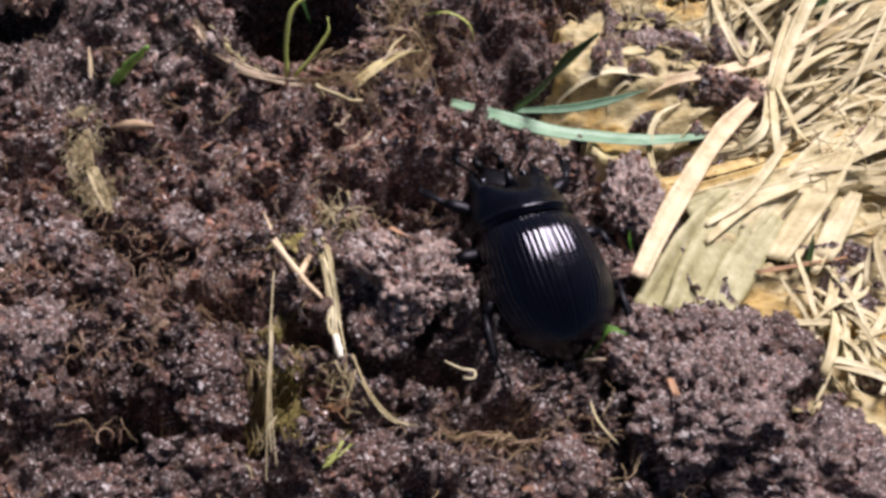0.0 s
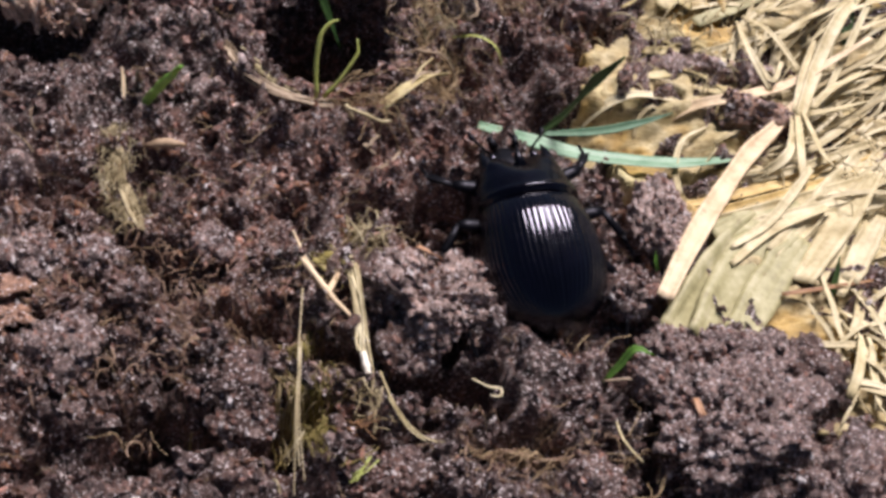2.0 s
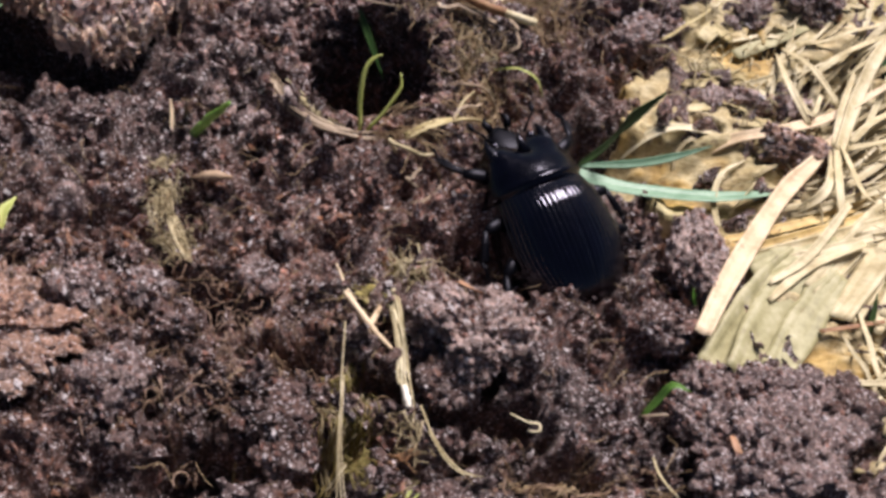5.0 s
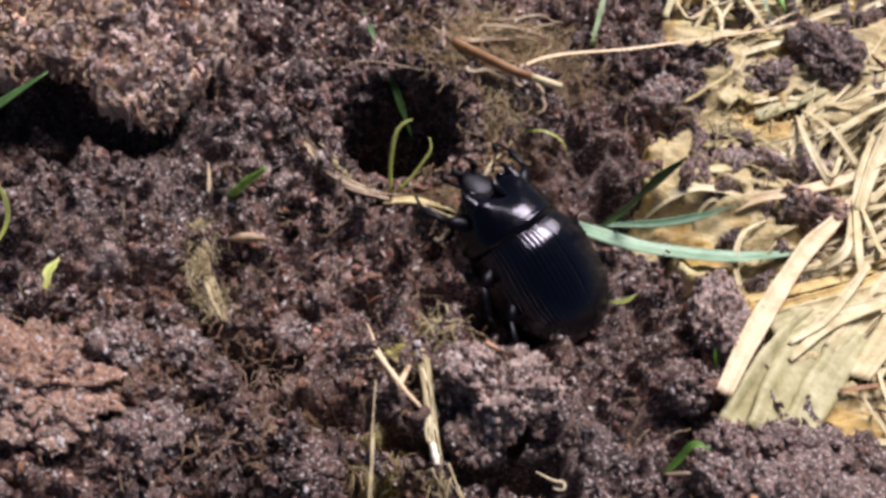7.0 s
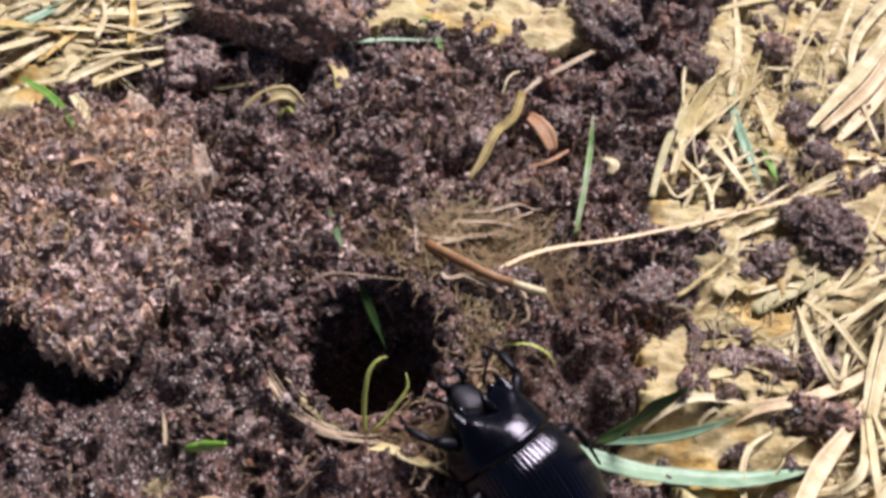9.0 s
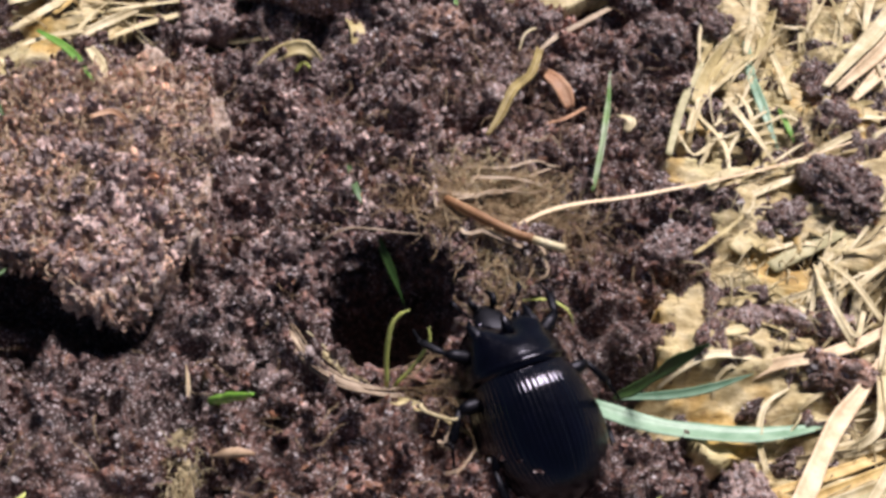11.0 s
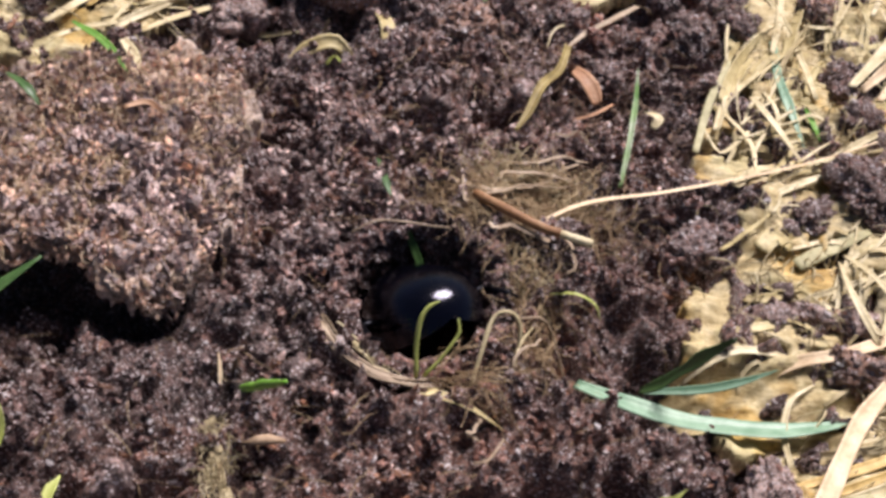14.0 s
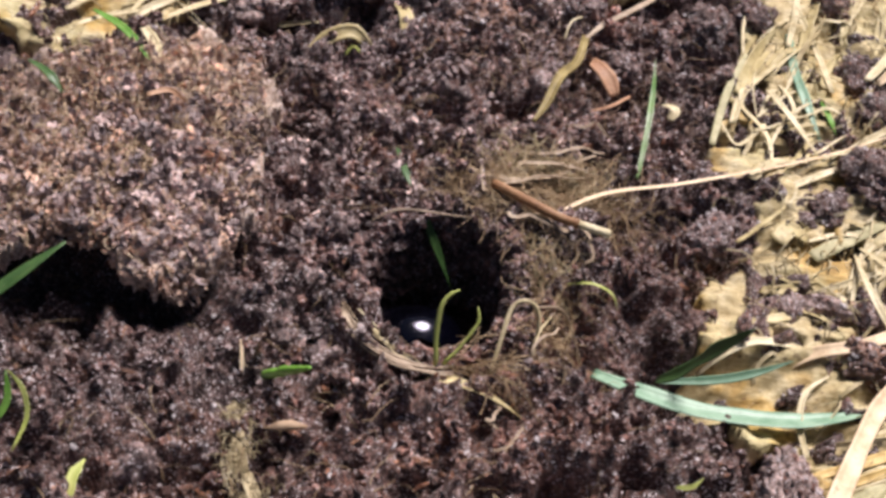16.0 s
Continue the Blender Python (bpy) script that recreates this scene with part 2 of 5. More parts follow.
def lump(seed, rough=0.28, fine=3, squash=0.7):
    """An uneven clod of radius 1 as points and triangles."""
    bm = bmesh.new()
    bmesh.ops.create_icosphere(bm, subdivisions=fine + 1 if fine < 3 else fine, radius=1.0)
    off = Vector((seed * 3.17, seed * 1.31, seed * 0.77))
    for v in bm.verts:
        p = v.co.normalized()
        d = 1 + rough * noise.noise(p * 1.3 + off) * 1.6 + rough * 0.7 * noise.noise(p * 3.1 + off)
        if fine > 2:
            d += rough * 0.55 * noise.noise(p * 7 + off) + rough * 0.32 * noise.noise(p * 15 + off) + rough * 0.14 * noise.noise(p * 30 + off)
        v.co = Vector((p.x * d, p.y * d, p.z * d * squash))
    verts = np.array([v.co[:] for v in bm.verts])
    faces = np.array([[v.index for v in f.verts] for f in bm.faces])
    bm.free()
    return verts, faces


def turned(verts, ax, ay, az):
    m = np.array(Euler((ax, ay, az)).to_matrix())
    return verts @ m.T


PIECES = []


def crumbs_on(ob, verts, r, seed):
    """Crumbs that cling to a clod, as parts of it."""
    if not PIECES:
        PIECES.extend(mesh_from("crumb", v * MM, f, CLOD, False) for v, f in (lump(170 + k, 0.5, 1, 0.9) for k in range(6)))
    pick = np.random.default_rng(seed)
    top = verts[verts[:, 2] > -0.1 * r]
    for n in range(int(9 * r) if r > 1.8 else 0):
        bit = new("crumb", PIECES[n % 6])
        bit.parent = ob
        size = 0.03 * r + 0.26 * float(pick.uniform(0.3, 1.3))
        bit.matrix_basis = Matrix.LocRotScale(Vector(top[pick.integers(len(top))]) * MM, Euler(pick.uniform(0, 6.28, 3)), (size, size, size))


def grit_on(ob, verts, r, seed):
    """Fine grains that cover a clod, as one part of it."""
    pick = np.random.default_rng(seed + 500)
    top = verts[verts[:, 2] > -0.3 * r]
    v, f = lump(190, 0.5, 0, 0.9)
    n = int(34 * r * r)
    size = 0.09 + 0.26 * pick.uniform(0, 1, n) ** 2
    at = top[pick.integers(len(top), size=n)]
    grains = v[None] * size[:, None, None] * pick.uniform(0.6, 1.2, (n, 1, 3)) + at[:, None]
    bit = part("grit", grains.reshape(-1, 3), (f[None] + (np.arange(n) * len(v))[:, None, None]).reshape(-1, 3), GRAIN, ob, "fine pale and dark grains", False)
    tagged(bit, kind="stuff")


def clod(x, y, r, sink=0.45, seed=1, stretch=(1, 1, 0.75), turn=0, material=None, label="", name="soil_clod", fine=5, rough=0.3):
    verts, faces = lump(seed, rough, fine, 1.0)
    verts = turned(verts * np.array(stretch) * r, 0, 0, radians(turn))
    base = float(lie(x, y))
    z = base + r * stretch[2] * (1 - sink) * 0.9
    ob = thing(name, verts, faces, material or CLOD, label or "pale crumbly clod of sandy soil lying on the ground", "clod", "loose soil clods")
    ob.location = Vector((x, y, z)) * MM
    crumbs_on(ob, verts, r, seed)
    if r > 1.3:
        grit_on(ob, verts, r, seed)
    return ob


clod(9.6, -9.3, 3.6, 0.3, 3, (1.0, 0.92, 0.70), 10, label="pale grey-brown clod of sandy soil beside the beetle's track", fine=6, rough=0.42)
clod(32.7, -13.2, 4.8, 0.5, 7, (1.2, 0.92, 0.62), 42, label="large greyish clod of crumbly soil at the straw's edge", fine=6, material=GREY, rough=0.45)
clod(40.5, -18.4, 4.8, 0.5, 8, (1.2, 0.95, 0.6), 0, label="grey clod of sandy soil partly buried", fine=6, material=GREY, rough=0.45)
clod(25.6, 3.6, 2.6, 0.5, 9, (0.8, 1.5, 0.8), 10, label="narrow pale clod of soil under the straw", fine=6)


# ---- the dung patch ----
def inside(px, py, corners):
    hit = np.zeros(np.shape(px), bool)
    for (ax, ay), (bx, by) in zip(corners, corners[1:] + corners[:1]):
        cross = ((ay > py) != (by > py)) & (px < (bx - ax) * (py - ay) / ((by - ay) or 1e-9) + ax)
        hit ^= cross
    return hit


def mat_patch(corners, step, lift, seed, label, name="dung_patch", material=None, top=None, deep=2.2, category="dung"):
    """A pressed sheet of dung with an uneven edge, lying on the soil."""
    xs, ys = [c[0] for c in corners], [c[1] for c in corners]
    ax, ay = np.arange(min(xs) - 3, max(xs) + 3, step), np.arange(min(ys) - 3, max(ys) + 3, step)
    X, Y = np.meshgrid(ax, ay)
    WX, WY = X + 1.6 * lattice(X, Y, 3.0, seed) + 0.5 * lattice(X, Y, 1.0, seed + 1), Y + 1.6 * lattice(X, Y, 3.0, seed + 2) + 0.5 * lattice(X, Y, 1.0, seed + 3)
    keep = inside(WX, WY, corners) & ((top is not None) | (lattice(X, Y, 4.5, seed + 7) + 0.6 * lattice(X, Y, 1.6, seed + 8) > -0.78))
    Z = lie(X, Y) + lift + 0.7 * lattice(X, Y, 5, seed + 4) + 0.55 * lattice(0.3 * (X + 0.6 * Y), Y - 0.6 * X, 1.2, seed + 5) + 0.3 * lattice(0.5 * X, Y, 0.6, seed + 6)
    if top:
        Z = lie(X, Y, False) + top(X, Y)
    low = Z - deep
    n = X.size
    verts = np.concatenate([np.stack([X.ravel(), Y.ravel(), Z.ravel()], 1), np.stack([X.ravel(), Y.ravel(), low.ravel()], 1)])
    quads = grid_faces(*X.shape)
    k = keep.ravel()
    quads = quads[k[quads].all(1)]
    edges = np.concatenate([quads[:, [0, 1]], quads[:, [1, 2]], quads[:, [2, 3]], quads[:, [3, 0]]])
    seen = {}
    for a, b in edges.tolist():
        seen[(a, b)] = 1
    rim = np.array([(a, b) for a, b in seen if (b, a) not in seen])
    skirt = np.stack([rim[:, 1], rim[:, 0], rim[:, 0] + n, rim[:, 1] + n], 1)
    faces = np.concatenate([quads, skirt])
    used, faces = np.unique(faces, return_inverse=True)
    return thing(name, verts[used], faces.reshape(-1, 4), material or DUNG, label, category)


DUNG_EDGE = [(17, 14.5), (18, 23.5), (22.6, 30.6), (22.9, 37), (16.2, 35.6), (16.6, 43), (20, 57), (21, 68), (30, 86), (60, 80), (60, -16), (41, -14), (38, -10), (41, -3), (37, -5), (29.7, -8), (26.4, -7), (28, 1.6), (25, 9)]
dung = mat_patch(DUNG_EDGE,
          0.35, 0.6, 40, "dried yellow dung full of chopped straw beside bare soil")
mat_patch([(-70, 40), (-42, 31), (-37, 31.5), (-33.6, 44), (-32, 52), (-40, 75), (-70, 75)], 0.4, 0.6, 60, "dried straw-filled dung behind the soil heap")
mat_patch([(-21, 53), (-14, 54.5), (5, 58), (12.5, 63), (12, 90), (-24, 90)], 0.4, 0.8, 80, "flat yellow crust of dried dung behind the burrow")


# ---- the beetle ----
def shell(rows, cols, place):
    """A sheet of points place(u, v), u and v from 0 to 1."""
    return np.array([place(i / (rows - 1), j / (cols - 1)) for i in range(rows) for j in range(cols)]), grid_faces(rows, cols)


def tube(points, radii, sides=8, flat=1.0):
    """A closed tapered tube along points."""
    pts = [Vector(p) for p in points]
    rings = []
    for n, p in enumerate(pts):
        d = (pts[min(n + 1, len(pts) - 1)] - pts[max(n - 1, 0)]).normalized()
        side = d.cross(Vector((0, 0, 1)))
        side = side.normalized() if side.length > 1e-4 else Vector((1, 0, 0))
        up = side.cross(d)
        for k in range(sides):
            a = 2 * math.pi * k / sides
            rings.append(p + radii[n] * (math.cos(a) * side + flat * math.sin(a) * up))
    faces = grid_faces(len(pts), sides, True).tolist()
    a, b = len(rings), len(rings) + 1
    rings += [pts[0], pts[-1]]
    last = (len(pts) - 1) * sides
    for k in range(sides):
        faces.append([a, (k + 1) % sides, k, k])
        faces.append([b, last + k, last + (k + 1) % sides, last + (k + 1) % sides])
    tri = [f[:3] if f[3] == f[2] else f for f in faces]
    out = []
    for f in tri:
        out += [f] if len(f) == 3 else [[f[0], f[1], f[2]], [f[0], f[2], f[3]]]
    return np.array([v[:] for v in rings]), np.array(out)


def joined(*meshes):
    verts, faces, at = [], [], 0
    for v, f in meshes:
        verts.append(v)
        faces.append(f + at)
        at += len(v)
    return np.concatenate(verts), np.concatenate(faces)


def elytron_place(side):
    def place(u, v):
        p = max(0.0, (u - 0.2) / 0.8) * math.pi / 2
        y = 1.1 - 2.5 * u / 0.2 if u < 0.2 else -1.4 - 8.5 * math.sin(p)
        top = 4.9 + 0.85 * math.sin(u / 0.2 * math.pi / 2) if u < 0.2 else 0.6 + 5.15 * max(math.cos(p), 1e-3) ** 0.8
        s = max(0.0, (-4.3 - y) / 5.6)
        half = (4.55 + 0.95 * math.sin(min((1.3 - y) / 5.6, 1) * math.pi / 2)) * max(1 - s * s, 1e-5) ** 0.5
        a = v * radians(112)
        wave = 0.5 + 0.5 * math.cos(2 * math.pi * (v * 21 + 0.05 * math.sin(26 * u + 40 * v)))
        fade = min(1, 5 * v + 0.3) * (1 - min(1, max(0, (u - 0.7) / 0.25)))
        r = 1 - 0.0075 * wave * fade - (0.010 if v < 0.015 else 0)
        rise = math.cos(a) ** 0.78 if a < 1.5 else max(math.cos(a), -0.38)
        return (side * half * r * math.sin(a), y, 0.6 + (top - 0.6) * r * rise)
    return place


def pronotum_place(u, v):
    w = abs(v - 0.5) * 2
    a = (v - 0.5) * 2 * radians(115)
    y = 0.9 + 4.9 * u + 0.5 * u * math.exp(-(((w - 0.42) / 0.2) ** 2)) - 0.5 * u**3 * math.exp(-((w / 0.16) ** 2))
    half = 5.05 * (1 - 0.30 * u**2.2) * (0.965 + 0.035 * math.sin(u * math.pi))
    top = 5.45 - 1.3 * u - 0.6 * u**2 - 1.0 * u**4
    edge = 1 - 0.06 * math.exp(-((u / 0.05) ** 2)) - 0.06 * math.exp(-(((u - 1) / 0.05) ** 2))
    edge += 0.02 * math.exp(-(((u - 0.11) / 0.05) ** 2))
    edge -= 0.15 * math.exp(-(((u - 0.92) / 0.30) ** 2) - (w / 0.15) ** 2)
    edge += 0.10 * math.exp(-(((u - 0.80) / 0.17) ** 2) - ((w - 0.32) / 0.11) ** 2)
    edge -= 0.07 * math.exp(-(((u - 0.62) / 0.16) ** 2) - ((w - 0.62) / 0.10) ** 2)
    return (half * edge * math.sin(a), y + 0.3 * (1 - math.cos(a)) * (0.5 - u), 0.9 + (top - 0.9) * edge * max(math.cos(a), -0.4))


def make_beetle():
    body = np.array((0.88, 0.93, 0.92))
    beetle = tagged(new("beetle"), "shiny blue-black horned dung beetle walking to its burrow", "beetle")
    for side, name in ((-1, "elytron"), (1, "elytron")):
        v, f = shell(90, 217, elytron_place(side))
        part(name, v * body, f if side > 0 else f[:, ::-1], CHITIN, beetle, "glossy black wing case with fine lengthwise grooves")
    v, f = shell(44, 72, pronotum_place)
    pron = part("pronotum", v * body, f, CHITIN_SHIELD, beetle, "smooth glossy black thorax shield")
    for side in (-1, 1):
        v, f = tube([(side * 2.5, 3.8, 2.7), (side * 2.8, 5.1, 2.6), (side * 2.9, 6.0, 2.5), (side * 2.7, 6.8, 2.5)], [1.0, 0.7, 0.4, 0.06], 12)
        part("horn", v * body, f, CHITIN_HORN, pron, "pointed horn of the thorax")
    v, f = tube([(0, 4.3, 3.2), (0, 5.5, 3.3), (0, 6.3, 3.5)], [0.6, 0.32, 0.05], 9)
    part("horn", v * body, f, CHITIN_HORN, pron, "short middle horn")
    v, f = lump(2, 0.03, 3, 1.0)
    part("abdomen", (v * np.array((4.2, 6.0, 1.8)) + np.array((0, -2.9, 1.7))) * body, f, CHITIN_DULL, beetle, "dull black underside")
    v, f = tube([(0, 4.4, 1.5), (0, 5.6, 1.3), (0, 6.5, 1.0), (0, 7.2, 0.7), (0, 7.8, 0.5), (0, 8.1, 0.4)], [1.8, 1.85, 1.6, 1.4, 1.0, 0.3], 14, 0.36)
    head = part("head", v * body, f, CHITIN_DULL, beetle, "flat dull black head shield")
    for side in (-1, 1):
        v, f = lump(5, 0.02, 2, 1.0)
        part("eye", (v * 0.45 + np.array((side * 1.9, 5.9, 2.2))) * body, f, CHITIN, head)
        v, f = tube([(side * 0.9, 7.7, 1.2), (side * 1.2, 8.6, 1.1), (side * 0.7, 9.2, 1.0)], [0.4, 0.3, 0.05], 7)
        part("mandible", v * body, f, CHITIN_DULL, head)
        v, f = tube([(side * 1.8, 6.6, 1.8), (side * 2.5, 7.3, 2.1), (side * 3.1, 7.8, 2.3), (side * 3.3, 8.2, 2.3), (side * 3.4, 8.7, 2.3)], [0.14, 0.11, 0.11, 0.32, 0.12], 7)
        part("antenna", v * body, f, CHITIN_DULL, head, "antenna with a small club")
    legs = []
    for side in (-1, 1):
        for hip, knee, ankle, toe in (((2.8, 3.4, 1.7), (5.7, 4.8, 1.9), (6.7, 6.8, 0.9), (6.5, 8.2, 0.4)),
                                      ((3.4, 0.0, 1.5), (6.5, -0.5, 2.0), (7.6, -2.8, 1.0), (7.8, -4.6, 0.5)),
                                      ((3.0, -2.6, 1.4), (6.3, -5.0, 2.0), (6.9, -8.6, 1.2), (6.3, -11.2, 0.8))):
            h, k, a, t = (Vector((side * p[0], p[1], p[2])) for p in (hip, knee, ankle, toe))
            zero = Vector((0, 0, 0))
            v, f = tube([zero, (k - h) * 0.3, (k - h) * 0.7, k - h], [0.50, 0.66, 0.60, 0.38], 9, 0.7)
            leg = part("leg", v * body, f, CHITIN_DULL, beetle, "black spiny leg")
            leg.location = Vector(body * np.array(h)) * MM
            d = a - k
            spines = []
            for n in range(5):
                at = k - h + d * (0.3 + 0.16 * n)
                out = Vector((side * 0.6, 0.25, 0.1)) if hip[1] > 1 else Vector((side * 0.5, -0.25, 0.1))
                spines.append(tube([at, at + out * 0.6, at + out], [0.13, 0.09, 0.02], 5))
            v, f = joined(tube([k - h, k - h + d * 0.4, k - h + d * 0.85, a - h], [0.26, 0.36, 0.46, 0.28], 8, 0.6), *spines)
            part("tibia", v * body, f, CHITIN_DULL, leg, "toothed shin")
            w = t - a
            v, f = tube([a - h, a - h + w * 0.25, a - h + w * 0.3, a - h + w * 0.55, a - h + w * 0.6, a - h + w * 0.85, t - h], [0.16, 0.2, 0.13, 0.18, 0.12, 0.16, 0.05], 6)
            part("tarsus", v * body, f, CHITIN_DULL, leg)
            legs.append((side, hip[1], leg, Vector(body * np.array(h))))
    return beetle, legs


beetle, beetle_legs = make_beetle()


# ---- plants, straws and litter ----
def leaf_material(name, dark, light, tip=None, rough=0.42):
    s = Shader(name)
    c = s.ramp(s.noise(1.8, 4, 0.6), (0.3, dark), (0.7, light))
    if tip:
        c = s.mix(s.ramp(s.noise(5, 2, 0.5, shift=2.0), (0.45, 0.0), (0.62, 0.8)), c, tip)
    c = s.mix(s.ramp(s.noise(0.35, 3, 0.6, shift=9.0), (0.66, 0.0), (0.72, 0.35)), c, (0.10, 0.07, 0.04))
    n = s.bump(s.noise(0.22, 3, 0.5), 0.35, 0.05)
    return s.done(c, rough, n, 0.45)


LEAF_BLUE = leaf_material("blue_green_leaf", (0.15, 0.27, 0.17), (0.30, 0.44, 0.31))
LEAF_TEAL = leaf_material("teal_leaf", (0.07, 0.16, 0.09), (0.17, 0.29, 0.19))
LEAF_DARK = leaf_material("dark_green_leaf", (0.03, 0.075, 0.02), (0.07, 0.14, 0.04))
LEAF_GREEN = leaf_material("green_leaf", (0.08, 0.20, 0.025), (0.17, 0.34, 0.06))
LEAF_BRIGHT = leaf_material("bright_green_leaf", (0.13, 0.34, 0.03), (0.24, 0.50, 0.07))
LEAF_YELLOW = leaf_material("yellow_green_leaf", (0.30, 0.36, 0.07), (0.50, 0.52, 0.17))
LEAF_TIP = leaf_material("bleached_grass", (0.09, 0.22, 0.04), (0.20, 0.34, 0.10), (0.5, 0.52, 0.42))
STRAW_PALE = straw_material("bleached_straw", (0.38, 0.315, 0.175), (0.57, 0.49, 0.31), (0.73, 0.66, 0.475))
WHITE_STALK = straw_material("white_stalk", (0.62, 0.54, 0.42), (0.80, 0.74, 0.64), (0.86, 0.82, 0.75))
STRAW_PINK = straw_material("weathered_straw", (0.50, 0.36, 0.22), (0.68, 0.53, 0.36), (0.80, 0.66, 0.48))
STRAW_GOLD = straw_material("golden_straw", (0.30, 0.19, 0.06), (0.55, 0.39, 0.15), (0.68, 0.53, 0.25))
BARK = straw_material("twig_bark", (0.13, 0.06, 0.025), (0.26, 0.13, 0.06), (0.38, 0.24, 0.13))
BARK_PALE = straw_material("pale_bark", (0.18, 0.125, 0.085), (0.32, 0.24, 0.17), (0.46, 0.37, 0.28))
DRY_LEAF = straw_material("dry_leaf", (0.29, 0.22, 0.095), (0.46, 0.38, 0.19), (0.59, 0.51, 0.31))
DRY_OLIVE = straw_material("withered_leaf", (0.12, 0.09, 0.03), (0.24, 0.18, 0.06), (0.38, 0.30, 0.12))
CHIP_TAN = straw_material("tan_chip", (0.27, 0.17, 0.10), (0.40, 0.275, 0.18), (0.53, 0.40, 0.28))
DRY_RED = straw_material("dead_leaf", (0.22, 0.11, 0.06), (0.40, 0.22, 0.13), (0.52, 0.34, 0.22))
MOSS = straw_material("dead_moss", (0.24, 0.185, 0.10), (0.40, 0.33, 0.20), (0.54, 0.47, 0.33))
OLIVE = straw_material("rotting_moss", (0.11, 0.09, 0.03), (0.22, 0.18, 0.055), (0.38, 0.32, 0.12))
PULP = straw_material("pressed_leaf", (0.22, 0.20, 0.10), (0.37, 0.34, 0.185), (0.53, 0.49, 0.32))
DARK = soil_material("dark_soil", (0.025, 0.017, 0.018), (0.075, 0.052, 0.052), (0.17, 0.125, 0.12))
RUST = soil_material("reddish_soil", (0.07, 0.045, 0.037), (0.23, 0.155, 0.125), (0.44, 0.32, 0.265))


def curve_through(points, count):
    """Points evenly along a smooth line through the given ones."""
    p = np.array(points, float)
    p = np.concatenate([[2 * p[0] - p[1]], p, [2 * p[-1] - p[-2]]])
    out = []
    for s in np.linspace(0, len(p) - 3 - 1e-6, count):
        i, t = int(s), s - int(s)
        a, b, c, d = p[i : i + 4]
        out.append(0.5 * (2 * b + (c - a) * t + (2 * a - 5 * b + 4 * c - d) * t * t + (3 * b - a - 3 * c + d) * t**3))
    return np.array(out)


def blade_mesh(points, width, seed=0, fold=0.35, thick=0.12, taper=(0.25, 0.15), count=None):
    """A folded, ribbed leaf blade of some thickness along points."""
    span = sum(math.dist(a, b) for a, b in zip(points, points[1:]))
    count = count or int(min(40, max(10, span * 1.6)))
    line = curve_through(points, count)
    rng = np.random.default_rng(seed)
    sway = rng.uniform(-0.5, 0.5) + np.linspace(0, rng.uniform(-0.7, 0.7), count)
    ribs, verts = 9, []
    for n in range(count):
        s = n / (count - 1)
        d = line[min(n + 1, count - 1)] - line[max(n - 1, 0)]
        d = d / (np.linalg.norm(d) + 1e-9)
        side = np.cross(d, (0, 0, 1.0))
        side = side / (np.linalg.norm(side) + 1e-9)
        up = np.cross(side, d)
        side, up = side * math.cos(sway[n]) + up * math.sin(sway[n]), up * math.cos(sway[n]) - side * math.sin(sway[n])
        w = width / 2 * min(1, taper[0] + (1 - taper[0]) * (s / 0.25)) * min(1, taper[1] + (1 - taper[1]) * ((1 - s) / 0.35))
        w *= 1 + 0.10 * float(lattice(s * 9, seed * 3.3, 1.0, 77))
        for layer in (1, -1):
            for k in range(ribs):
                q = (k / (ribs - 1) * 2 - 1) * layer
                lift = fold * w * abs(q) + 0.035 * width * math.cos(q * 9) + layer * thick / 2 * (1 - 0.8 * abs(q))
                verts.append(line[n] + side * w * q + up * lift)
    return np.array(verts), grid_faces(count, 2 * ribs, True)


def ends_closed(verts, faces, ring):
    last = len(verts) - ring
    caps = [[k, ring - 1 - k, ring - 2 - k, k + 1] for k in range(ring // 2 - 1)]
    caps += [[last + k + 1, last + ring - 2 - k, last + ring - 1 - k, last + k] for k in range(ring // 2 - 1)]
    return np.concatenate([faces, np.array(caps)])


BLADES = [0]


def blade(name, points, width, material, label, category, group="", parent=None, fold=0.35):
    BLADES[0] += 1
    if name == "dead_grass":
        line = curve_through(points, 9)
        for axis in range(3):
            line[1:, axis] += (0.75, 0.75, 0.4)[axis] * lattice(np.arange(8) * 0.55, BLADES[0] * 7.0 + axis * 9, 1.0, 85)
        points, width = line.tolist(), width * 0.75
    blunt = (0.5, 0.12) if name in ("leaf", "grass_blade") else (0.8, 0.5)
    verts, faces = blade_mesh(points, width, BLADES[0], fold, min(0.22, max(0.08, width * 0.09)), blunt)
    faces = ends_closed(verts, faces, 18)
    if parent is not None:
        return part(name, verts, faces, material, parent, label)
    return thing(name, verts, faces, material, label, category, group)


def rod(name, points, radii, material, label, category, group=""):
    BLADES[0] += 1
    span = sum(math.dist(a, b) for a, b in zip(points, points[1:]))
    count = int(min(40, max(12, span * 2)))
    line = curve_through(points, count)
    at = np.linspace(0, 1, count)
    r = np.interp(at, np.linspace(0, 1, len(radii)), radii) * (1 + 0.14 * lattice(at * 14, BLADES[0] * 2.1, 1.0, 78))
    for axis in range(3):
        line[:, axis] += 0.07 * lattice(at * span, BLADES[0] * 5.0 + axis * 9, 1.6, 79)
    verts, faces = tube(line.tolist(), r.tolist(), 9)
    return thing(name, verts, faces, material, label, category, group)


